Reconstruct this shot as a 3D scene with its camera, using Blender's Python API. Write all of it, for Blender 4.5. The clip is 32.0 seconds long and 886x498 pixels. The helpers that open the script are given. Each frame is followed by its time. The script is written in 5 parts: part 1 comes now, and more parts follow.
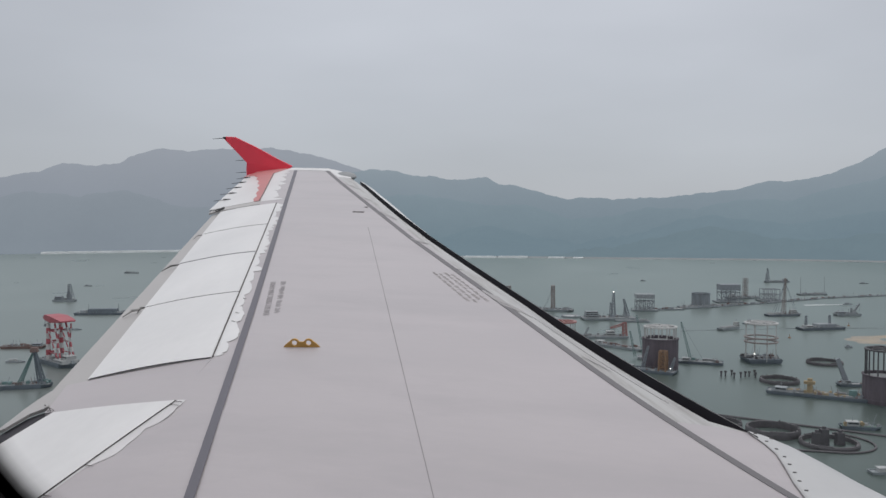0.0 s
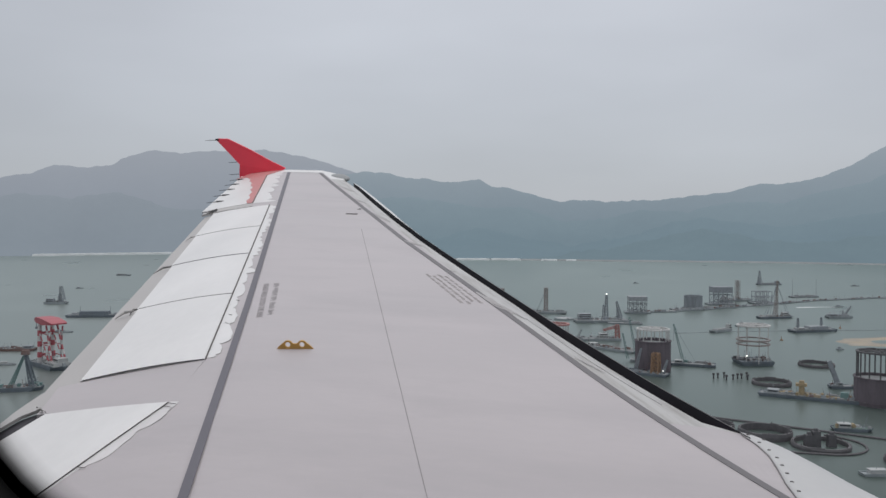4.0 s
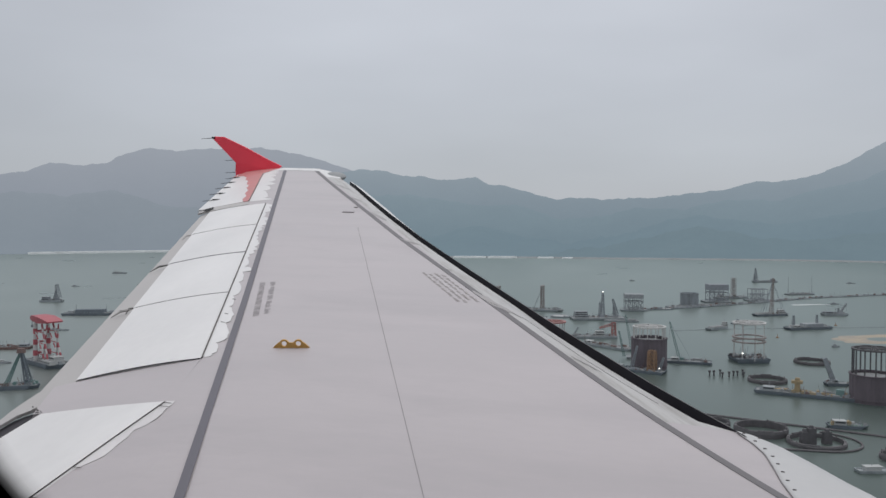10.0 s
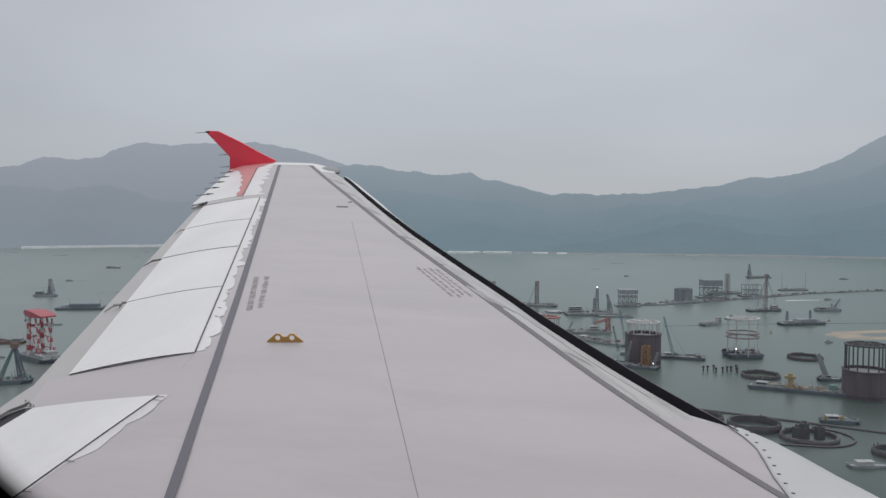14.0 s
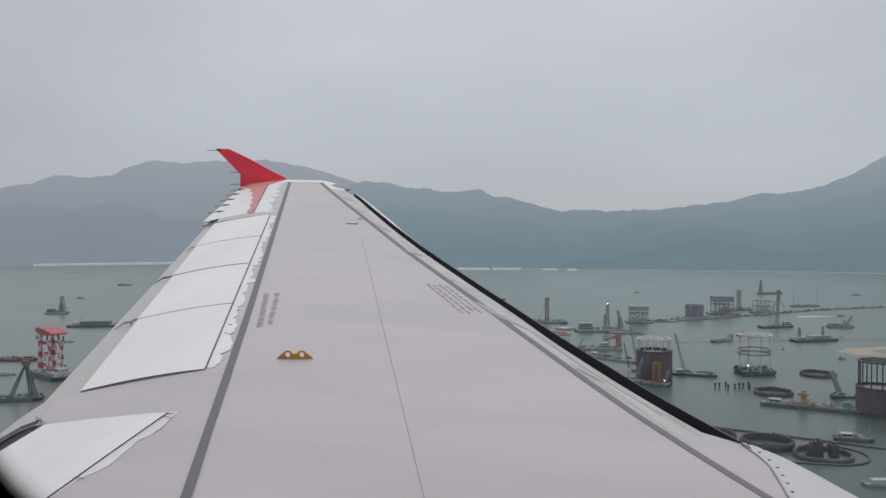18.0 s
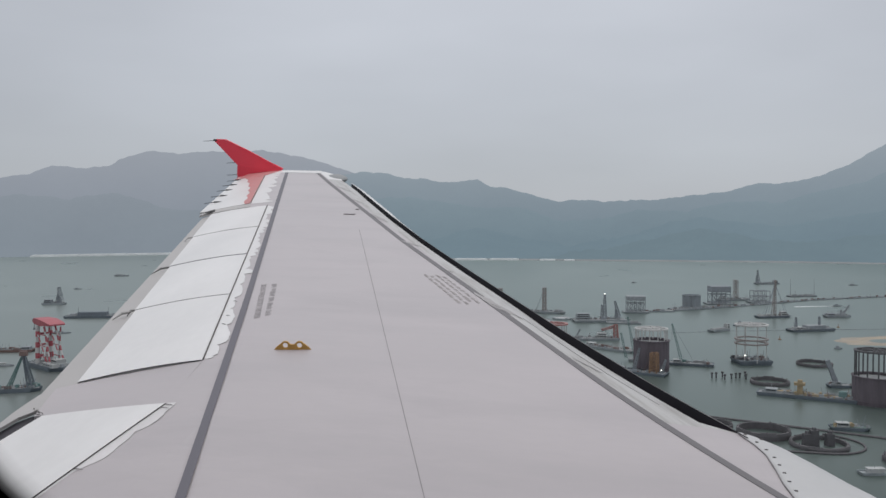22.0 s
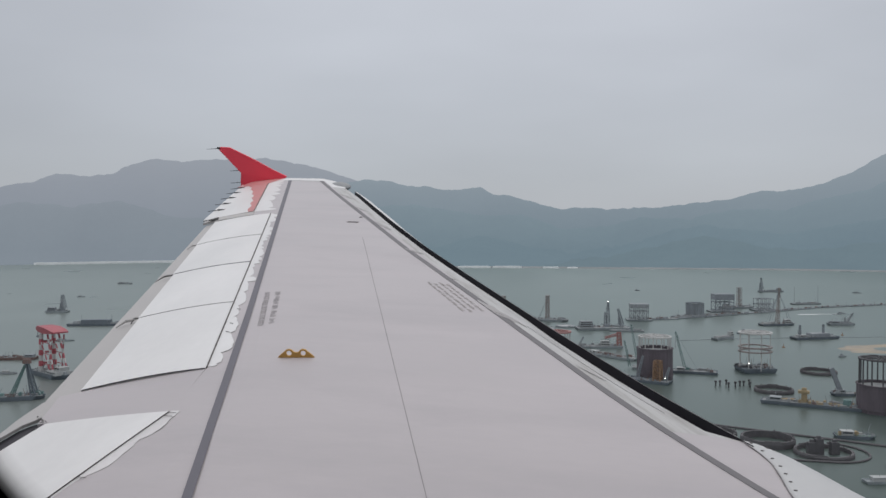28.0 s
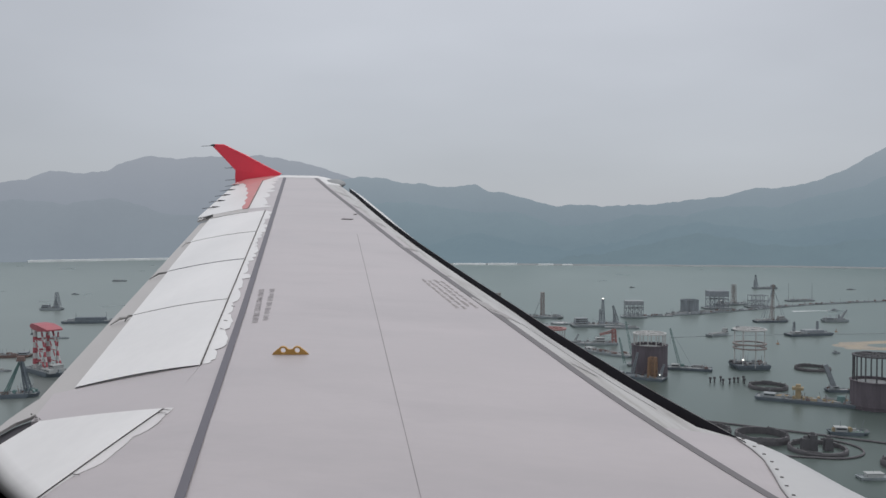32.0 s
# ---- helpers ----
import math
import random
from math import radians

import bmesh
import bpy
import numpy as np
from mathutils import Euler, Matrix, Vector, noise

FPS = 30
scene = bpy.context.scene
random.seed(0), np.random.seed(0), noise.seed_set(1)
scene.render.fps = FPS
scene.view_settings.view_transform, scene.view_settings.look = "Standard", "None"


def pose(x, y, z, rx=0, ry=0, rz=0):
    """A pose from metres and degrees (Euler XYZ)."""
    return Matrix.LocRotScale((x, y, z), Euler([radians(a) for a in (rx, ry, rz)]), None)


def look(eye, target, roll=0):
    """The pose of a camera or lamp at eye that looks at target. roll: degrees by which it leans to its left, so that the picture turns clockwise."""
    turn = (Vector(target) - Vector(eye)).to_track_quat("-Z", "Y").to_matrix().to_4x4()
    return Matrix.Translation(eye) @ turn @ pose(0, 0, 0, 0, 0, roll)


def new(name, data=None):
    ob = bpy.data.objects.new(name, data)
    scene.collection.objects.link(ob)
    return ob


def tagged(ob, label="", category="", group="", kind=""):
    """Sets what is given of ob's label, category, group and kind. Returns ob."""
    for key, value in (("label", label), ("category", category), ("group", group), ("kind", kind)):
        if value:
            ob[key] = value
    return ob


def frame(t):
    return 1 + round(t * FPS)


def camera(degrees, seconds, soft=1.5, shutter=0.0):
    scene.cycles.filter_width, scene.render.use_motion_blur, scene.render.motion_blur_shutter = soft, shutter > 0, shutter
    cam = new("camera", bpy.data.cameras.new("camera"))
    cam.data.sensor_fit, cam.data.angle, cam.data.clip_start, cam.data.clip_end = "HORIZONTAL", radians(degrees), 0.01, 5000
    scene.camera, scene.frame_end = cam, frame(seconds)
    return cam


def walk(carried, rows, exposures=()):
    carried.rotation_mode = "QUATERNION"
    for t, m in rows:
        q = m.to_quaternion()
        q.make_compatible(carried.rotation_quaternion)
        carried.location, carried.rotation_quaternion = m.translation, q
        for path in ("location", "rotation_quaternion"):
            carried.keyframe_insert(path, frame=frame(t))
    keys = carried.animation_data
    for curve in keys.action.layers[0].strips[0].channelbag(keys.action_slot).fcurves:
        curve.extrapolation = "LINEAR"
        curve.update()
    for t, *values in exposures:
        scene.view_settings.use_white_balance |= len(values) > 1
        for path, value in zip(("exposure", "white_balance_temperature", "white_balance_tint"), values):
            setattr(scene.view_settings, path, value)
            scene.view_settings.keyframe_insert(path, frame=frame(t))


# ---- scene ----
# camera: held in the hand behind a cabin window; the aircraft's wing stands still
cam = camera(56.8, 32.0, soft=1.5)
EYE, TILT = 150.0, -2.2
HAND = pose(0, 0, EYE, 90 + TILT)
ROWS = [
    (0.0, -0.0015, -0.0025, 0.001, 0.03, -0.02, -0.03),
    (0.5, -0.0008, -0.0078, 0.004, -0.13, -0.77, 0.12),
    (1.0, 0.0009, -0.0061, 0.001, -0.59, -1.38, 0.28),
    (1.5, -0.0037, -0.0067, -0.001, -0.37, -0.72, 0.20),
    (2.0, -0.0032, -0.0022, -0.002, -0.56, -0.86, 0.08),
    (2.5, -0.0017, -0.0077, -0.000, -0.03, -0.53, 0.05),
    (3.0, -0.0012, -0.0072, -0.003, -0.16, -0.75, -0.04),
    (3.5, -0.0051, -0.0071, 0.005, 0.30, -0.64, 0.02),
    (5.5, -0.0038, -0.0038, 0.002, -0.38, -0.15, -0.08),
    (6.0, -0.0026, -0.0016, 0.004, 0.57, -0.07, 0.14),
    (6.5, -0.0052, -0.0042, 0.004, -0.02, -0.68, 0.10),
    (7.0, -0.0038, -0.0048, -0.002, 0.04, -0.77, 0.12),
    (7.5, -0.0037, -0.0017, 0.002, -0.28, -0.92, 0.15),
    (8.0, -0.0006, -0.0056, 0.003, 0.12, -0.54, 0.06),
    (8.5, -0.0018, -0.0078, 0.007, 1.10, -0.43, 0.03),
    (9.0, -0.0020, -0.0040, 0.005, 0.85, -0.96, 0.03),
    (9.5, -0.0013, -0.0113, 0.009, 0.42, -0.89, -0.07),
    (10.0, -0.0045, 0.0005, 0.003, 0.04, -0.75, -0.03),
    (10.5, 0.0002, -0.0048, 0.002, 0.02, -0.82, 0.06),
    (11.0, -0.0021, -0.0051, -0.000, 0.03, -0.94, 0.02),
    (11.5, -0.0031, -0.0021, -0.001, 0.60, -1.05, 0.10),
    (12.0, -0.0061, -0.0001, 0.003, 1.49, -1.01, 0.21),
    (12.5, 0.0005, -0.0015, 0.003, 0.47, -0.87, 0.03),
    (13.0, 0.0002, -0.0038, 0.006, 0.60, -0.45, -0.03),
    (13.5, 0.0010, -0.0070, 0.004, -0.14, -1.06, 0.01),
    (14.0, 0.0017, -0.0043, 0.005, -0.30, -1.12, 0.08),
    (14.5, -0.0015, -0.0085, 0.004, -0.09, -1.09, 0.08),
    (16.5, -0.0044, -0.0004, -0.001, 0.21, -0.36, -0.08),
    (17.0, -0.0003, -0.0033, 0.004, 0.13, -0.55, -0.01),
    (17.5, 0.0024, -0.0006, 0.006, 0.31, -0.55, -0.06),
    (18.0, 0.0021, -0.0059, 0.009, 0.87, -0.44, -0.05),
    (18.5, -0.0048, 0.0102, -0.002, 1.21, -0.64, 0.20),
    (19.0, -0.0057, -0.0037, -0.001, 0.35, -0.42, 0.06),
    (19.5, -0.0047, -0.0057, -0.001, 0.47, -0.43, -0.04),
    (20.0, -0.0008, -0.0068, 0.005, 0.55, -0.47, -0.06),
    (20.5, -0.0035, 0.0005, 0.001, 0.97, -0.27, -0.01),
    (21.0, -0.0061, -0.0041, -0.002, 0.02, -0.97, 0.01),
    (21.5, -0.0031, 0.0019, -0.005, -0.50, -0.62, -0.15),
    (22.0, 0.0010, -0.0050, 0.002, 0.20, -0.62, -0.11),
    (22.5, -0.0047, -0.0117, 0.004, 0.74, -0.65, -0.10),
    (23.0, -0.0093, 0.0037, -0.003, 0.77, -0.65, -0.08),
    (23.5, -0.0043, -0.0013, 0.001, 0.49, -0.67, 0.02),
    (24.0, 0.0028, -0.0082, 0.000, -0.32, -0.79, -0.12),
    (24.5, 0.0024, -0.0086, 0.003, -0.01, -0.53, -0.15),
    (25.0, -0.0001, -0.0041, 0.005, 0.40, -0.70, -0.23),
    (25.5, -0.0042, -0.0032, -0.002, 0.19, -0.72, -0.09),
    (27.5, -0.0027, -0.0077, -0.002, 0.91, -0.57, -0.07),
    (28.0, -0.0048, -0.0048, -0.003, 0.74, -0.41, -0.12),
    (28.5, -0.0029, 0.0021, -0.002, 0.28, -0.53, -0.10),
    (29.0, 0.0020, -0.0030, 0.001, -1.04, -0.80, -0.14),
    (29.5, -0.0035, -0.0075, 0.004, 0.10, -1.16, -0.15),
    (30.0, -0.0079, -0.0009, -0.008, -0.37, -1.31, 0.00),
    (30.5, -0.0014, -0.0004, 0.000, -0.39, -0.92, -0.11),
    (31.0, 0.0052, -0.0078, 0.010, 0.52, -0.71, -0.15),
    (31.5, 0.0050, -0.0080, 0.003, 0.18, -1.11, -0.17),
    (32.0, 0.0037, -0.0053, 0.008, 0.54, -0.75, -0.16),
]
walk(cam, [(t, HAND @ pose(x, y, z, rx, ry, rz)) for t, x, y, z, rx, ry, rz in ROWS],
     exposures=((0, -0.01), (3, 0.03), (9, 0.04), (13, -0.02), (17, 0.01), (19, -0.04), (23, 0.02), (25, 0.0), (28, -0.03), (30, -0.03), (32, 0.0)))

# ------------------------------------------------------------ sky and sun
SUN_UP, SUN_ROUND = 75.0, 40.0
world = bpy.data.worlds.new("overcast_sky")
scene.world = world
world.use_nodes = True
wn, wl = world.node_tree.nodes, world.node_tree.links
wn.clear()
w_out = wn.new("ShaderNodeOutputWorld")
w_bg = wn.new("ShaderNodeBackground")
w_tc = wn.new("ShaderNodeTexCoord")
w_sep = wn.new("ShaderNodeSeparateXYZ")
w_ramp = wn.new("ShaderNodeValToRGB")
w_noise = wn.new("ShaderNodeTexNoise")
w_map = wn.new("ShaderNodeMapping")
w_sky = wn.new("ShaderNodeTexSky")
w_sky.sky_type, w_sky.sun_disc = "NISHITA", False
w_sky.sun_elevation, w_sky.sun_rotation = radians(SUN_UP), radians(SUN_ROUND)
w_gain = wn.new("ShaderNodeMix")
w_gain.data_type, w_gain.blend_type = "RGBA", "MULTIPLY"
w_gain.inputs[0].default_value = 1.0
w_mix = wn.new("ShaderNodeMix")
w_mix.data_type = "RGBA"
w_mix.inputs[0].default_value = 0.008
cr = w_ramp.color_ramp
cr.elements[0].position, cr.elements[0].color = 0.0, (0.400, 0.425, 0.464, 1)
cr.elements[1].position, cr.elements[1].color = 1.0, (0.98, 1.0, 1.03, 1)
for at, col in ((0.10, (0.430, 0.451, 0.488, 1)), (0.27, (0.503, 0.524, 0.568, 1)), (0.5, (0.79, 0.81, 0.84, 1))):
    el = cr.elements.new(at)
    el.color = col
w_map.inputs["Scale"].default_value = (1.0, 1.0, 3.2)
w_noise.inputs["Scale"].default_value = 2.1
w_noise.inputs["Detail"].default_value = 4.0
w_noise.inputs["Roughness"].default_value = 0.45
w_soft = wn.new("ShaderNodeMapRange")
w_soft.inputs["From Min"].default_value, w_soft.inputs["From Max"].default_value = 0.25, 0.75
w_soft.inputs["To Min"].default_value, w_soft.inputs["To Max"].default_value = 0.91, 1.09
wl.new(w_tc.outputs["Generated"], w_sep.inputs[0])
wl.new(w_sep.outputs["Z"], w_ramp.inputs[0])
wl.new(w_tc.outputs["Generated"], w_map.inputs[0])
wl.new(w_map.outputs[0], w_noise.inputs["Vector"])
wl.new(w_noise.outputs["Fac"], w_soft.inputs["Value"])
wl.new(w_ramp.outputs["Color"], w_gain.inputs[6])
wl.new(w_soft.outputs[0], w_gain.inputs[7])
# thinner cloud, where the sky is a little brighter
w_dot = wn.new("ShaderNodeVectorMath")
w_dot.operation = "DOT_PRODUCT"
w_dot.inputs[1].default_value = Vector((math.sin(radians(6)), math.cos(radians(6)), math.tan(radians(11)))).normalized()
w_thin = wn.new("ShaderNodeMapRange")
w_thin.interpolation_type = "SMOOTHSTEP"
for key, value in (("From Min", 0.82), ("From Max", 1.0), ("To Min", 0.955), ("To Max", 1.075)):
    w_thin.inputs[key].default_value = value
w_thick = wn.new("ShaderNodeMix")
w_thick.data_type, w_thick.blend_type = "RGBA", "MULTIPLY"
w_thick.inputs[0].default_value = 1.0
wl.new(w_tc.outputs["Generated"], w_dot.inputs[0])
wl.new(w_dot.outputs["Value"], w_thin.inputs["Value"])
wl.new(w_gain.outputs[2], w_thick.inputs[6])
wl.new(w_thin.outputs[0], w_thick.inputs[7])
wl.new(w_thick.outputs[2], w_mix.inputs[6])
wl.new(w_sky.outputs[0], w_mix.inputs[7])
wl.new(w_mix.outputs[2], w_bg.inputs[0])
w_bg.inputs[1].default_value = 1.0
wl.new(w_bg.outputs[0], w_out.inputs[0])

sun = new("sun", bpy.data.lights.new("sun", "SUN"))
sun.data.energy, sun.data.angle, sun.data.color = 0.58, radians(20), (1.0, 0.97, 0.93)
sun.matrix_world = look((0, 0, 0), (-math.sin(radians(SUN_ROUND)), -math.cos(radians(SUN_ROUND)), -math.tan(radians(SUN_UP))))
sun.location = (0, 0, 400)


# ------------------------------------------------------------ materials
def mat(name, colour, rough=0.5, metal=0.0, vary=0.12, scale=3.0, fine=40.0, bump=0.0, each=0.0, stretch=(1, 1, 1), spec=0.5):
    m = bpy.data.materials.new(name)
    m.use_nodes = True
    n, l = m.node_tree.nodes, m.node_tree.links
    b = n["Principled BSDF"]
    b.inputs["Metallic"].default_value = metal
    b.inputs["Specular IOR Level"].default_value = spec
    tc, mp = n.new("ShaderNodeTexCoord"), n.new("ShaderNodeMapping")
    mp.inputs["Scale"].default_value = stretch
    l.new(tc.outputs["Object"], mp.inputs[0])
    big, small = n.new("ShaderNodeTexNoise"), n.new("ShaderNodeTexNoise")
    big.inputs["Scale"].default_value, big.inputs["Detail"].default_value = scale, 5
    small.inputs["Scale"].default_value, small.inputs["Detail"].default_value = fine, 3
    for t in (big, small):
        l.new(mp.outputs[0], t.inputs["Vector"])
    mix = n.new("ShaderNodeMath")
    mix.operation = "MULTIPLY_ADD"
    mix.inputs[1].default_value = 0.35
    l.new(small.outputs["Fac"], mix.inputs[0])
    l.new(big.outputs["Fac"], mix.inputs[2])
    rng = n.new("ShaderNodeMapRange")
    rng.inputs["From Min"].default_value, rng.inputs["From Max"].default_value = 0.35, 1.0
    rng.inputs["To Min"].default_value, rng.inputs["To Max"].default_value = 1 - vary, 1 + vary
    l.new(mix.outputs[0], rng.inputs["Value"])
    hsv = n.new("ShaderNodeHueSaturation")
    hsv.inputs["Color"].default_value = (*colour, 1)
    val = rng.outputs[0]
    if each:
        info, am = n.new("ShaderNodeObjectInfo"), n.new("ShaderNodeMath")
        am.operation = "MULTIPLY_ADD"
        am.inputs[1].default_value = each
        l.new(info.outputs["Random"], am.inputs[0])
        l.new(rng.outputs[0], am.inputs[2])
        val = am.outputs[0]
    l.new(val, hsv.inputs["Value"])
    l.new(hsv.outputs[0], b.inputs["Base Color"])
    rr = n.new("ShaderNodeMapRange")
    rr.inputs["From Min"].default_value, rr.inputs["From Max"].default_value = 0.35, 1.0
    rr.inputs["To Min"].default_value, rr.inputs["To Max"].default_value = max(rough - 0.07, 0.02), min(rough + 0.07, 1)
    l.new(mix.outputs[0], rr.inputs["Value"])
    l.new(rr.outputs[0], b.inputs["Roughness"])
    if bump:
        bp = n.new("ShaderNodeBump")
        bp.inputs["Strength"].default_value, bp.inputs["Distance"].default_value = bump, 0.02
        l.new(small.outputs["Fac"], bp.inputs["Height"])
        l.new(bp.outputs[0], b.inputs["Normal"])
    return m


def stained(name, clean, dirt, stretch, turn=0.0):
    """Worn paint with ragged patches of grime, drawn out along a direction."""
    m = mat(name, clean, 0.42, vary=0.08, scale=1.6, fine=20, stretch=stretch)
    n, l = m.node_tree.nodes, m.node_tree.links
    mp = next(q for q in n if q.type == "MAPPING")
    first = n.new("ShaderNodeMapping")
    first.inputs["Rotation"].default_value = (0, 0, radians(turn))
    l.new(next(q for q in n if q.type == "TEX_COORD").outputs["Object"], first.inputs[0])
    l.new(first.outputs[0], mp.inputs[0])
    hsv = next(q for q in n if q.type == "HUE_SAT")
    tex, ramp, mix = n.new("ShaderNodeTexNoise"), n.new("ShaderNodeMapRange"), n.new("ShaderNodeMix")
    tex.inputs["Scale"].default_value, tex.inputs["Detail"].default_value, tex.inputs["Roughness"].default_value = 1.1, 8, 0.68
    for key, value in (("From Min", 0.47), ("From Max", 0.66), ("To Min", 0.0), ("To Max", 0.9)):
        ramp.inputs[key].default_value = value
    mix.data_type = "RGBA"
    mix.inputs[7].default_value = (*dirt, 1)
    l.new(mp.outputs[0], tex.inputs["Vector"])
    l.new(tex.outputs["Fac"], ramp.inputs["Value"])
    l.new(ramp.outputs[0], mix.inputs[0])
    l.new(hsv.outputs[0], mix.inputs[6])
    l.new(mix.outputs[2], n["Principled BSDF"].inputs["Base Color"])
    return m


WING_GREY = stained("wing_grey_paint", (0.437, 0.399, 0.412), (0.392, 0.360, 0.374), (0.32, 1.0, 1))
PANEL_WHITE = mat("spoiler_white_paint", (0.67, 0.655, 0.655), 0.38, vary=0.10, scale=1.2, fine=14, stretch=(1.4, 0.5, 1))
EDGE_GREY = stained("leading_edge_paint", (0.435, 0.424, 0.420), (0.25, 0.230, 0.215), (9.0, 0.75, 1), -27.4)
SEALANT = mat("pinkish_white_overpaint", (0.64, 0.615, 0.62), 0.5, vary=0.10, scale=1.5)
FAIRING_GREY = mat("fairing_pale_grey_paint", (0.50, 0.495, 0.50), 0.5, vary=0.08, scale=1.6, fine=16)
FLAP_GREY = mat("flap_grey_paint", (0.415, 0.394, 0.388), 0.5, vary=0.07, scale=1.5)
BAND_GREY = mat("grey_sealant_band", (0.142, 0.133, 0.142), 0.6, vary=0.12, scale=2.5, stretch=(1, 0.6, 1))
REAR_BAND = mat("dark_sealant_band", (0.120, 0.113, 0.135), 0.6, vary=0.12, scale=2.5, stretch=(1, 0.6, 1))
GAP_SHADE = mat("gap_shade", (0.026, 0.023, 0.031), 0.7, vary=0.2)
SEAM = mat("weathered_seam", (0.21, 0.195, 0.20), 0.8, vary=0.2)
DARK_LINE = mat("panel_line_sealant", (0.10, 0.09, 0.09), 0.8, vary=0.2)
FENCE_RED = mat("fence_red_paint", (0.84, 0.05, 0.085), 0.35, vary=0.06, scale=2.5)
FADED_RED = mat("worn_red_paint", (0.50, 0.18, 0.18), 0.5, vary=0.16, scale=5)
GOLD = mat("yellow_chromate_metal", (0.56, 0.32, 0.09), 0.45, metal=0.25, vary=0.2, scale=20)
FAINT_STENCIL = mat("faint_brown_stencil_paint", (0.372, 0.338, 0.338), 0.7, vary=0.25, scale=30)
STENCIL = mat("grey_stencil_paint", (0.352, 0.326, 0.336), 0.7, vary=0.25, scale=30)
WICK = mat("black_wick", (0.02, 0.02, 0.022), 0.6)
GRIME = mat("grey_grime_wisp", (0.36, 0.342, 0.345), 0.7, vary=0.2, scale=5)
SCUFF = mat("scuffed_primer", (0.17, 0.165, 0.16), 0.6, vary=0.3, scale=6)
HOUSING = mat("grey_light_housing", (0.21, 0.215, 0.22), 0.45, vary=0.15, scale=5)
EDGE_DARK = mat("grimy_edge_paint", (0.33, 0.325, 0.32), 0.6, vary=0.2, scale=5)
TRIM_BROWN = mat("brown_hinge_seal", (0.17, 0.11, 0.10), 0.7, vary=0.2)
SEAL = mat("window_seal_rubber", (0.012, 0.011, 0.011), 0.8)
CABIN = mat("cabin_wall_plastic", (0.008, 0.007, 0.007), 0.8)
# paints of the works have distance haze mixed in: steels paler, hues duller
HULL_DARK = mat("hazed_weathered_hull", (0.215, 0.238, 0.250), 0.6, vary=0.3, scale=0.12, fine=1.2, each=0.3)
HULL_BLUE = mat("blue_grey_hull", (0.115, 0.138, 0.160), 0.55, vary=0.25, scale=0.12, fine=1.2)
HULL_RUST = mat("rust_red_hull", (0.15, 0.10, 0.09), 0.7, vary=0.35, scale=0.12, fine=1.2)
DECK = mat("worn_steel_deck", (0.20, 0.208, 0.212), 0.75, vary=0.35, scale=0.15, fine=1.0, each=0.3)
DECK_GREEN = mat("green_deck_paint", (0.09, 0.14, 0.12), 0.7, vary=0.3, scale=0.15, fine=1.0)
HOUSE_WHITE = mat("white_deckhouse_paint", (0.36, 0.37, 0.37), 0.5, vary=0.15, scale=0.4)
GLASS_DARK = mat("dark_cabin_windows", (0.05, 0.055, 0.06), 0.15)
CRANE_GREY = mat("grey_crane_steel", (0.265, 0.285, 0.30), 0.6, vary=0.25, scale=0.3)
CRANE_DARK = mat("hazed_crane_steel", (0.225, 0.246, 0.268), 0.6, vary=0.25, scale=0.3)
CRANE_RED = mat("faded_red_crane_paint", (0.33, 0.16, 0.15), 0.55, vary=0.2, scale=0.3)
DERRICK_RED = mat("bright_red_derrick_paint", (0.36, 0.082, 0.10), 0.5, vary=0.15, scale=0.3)
CRANE_WHITE = mat("white_lattice_paint", (0.46, 0.455, 0.45), 0.55, vary=0.15, scale=0.3)
TOWER_RUST = mat("brown_lattice_steel", (0.265, 0.235, 0.225), 0.65, vary=0.25, scale=0.3)
YELLOW = mat("yellow_machine_paint", (0.30, 0.235, 0.14), 0.6, vary=0.2, scale=0.5)
ORANGE = mat("orange_machine_paint", (0.24, 0.15, 0.095), 0.6, vary=0.2, scale=0.5)
TEAL = mat("teal_machine_paint", (0.12, 0.20, 0.195), 0.6, vary=0.2, scale=0.5)
CAISSON = mat("rusty_steel_sheet", (0.110, 0.094, 0.108), 0.75, vary=0.3, scale=0.15, fine=1.5, stretch=(1, 1, 0.25))
CAISSON_GREY = mat("grey_steel_sheet", (0.20, 0.222, 0.24), 0.75, vary=0.3, scale=0.15, fine=1.5, stretch=(1, 1, 0.25))
TARRED = mat("black_tarred_steel", (0.080, 0.078, 0.084), 0.7, vary=0.3, scale=0.3)
PONTOON = mat("dark_pontoon_rubber", (0.096, 0.092, 0.098), 0.75, vary=0.3, scale=0.3)
SAND = stained("wet_yellow_sand", (0.29, 0.235, 0.165), (0.15, 0.135, 0.12), (0.022, 0.05, 1))
SHORE = mat("pale_shore_rock", (0.205, 0.22, 0.225), 0.85, vary=0.25, scale=0.01, fine=0.1)
LAMP = bpy.data.materials.new("work_lamp_glow")
LAMP.use_nodes = True
LAMP.node_tree.nodes["Principled BSDF"].inputs["Emission Color"].default_value = (1, 0.97, 0.9, 1)
LAMP.node_tree.nodes["Principled BSDF"].inputs["Emission Strength"].default_value = 3.0
FOAM = mat("white_wake_foam", (0.72, 0.74, 0.74), 0.7, vary=0.12, scale=0.05)


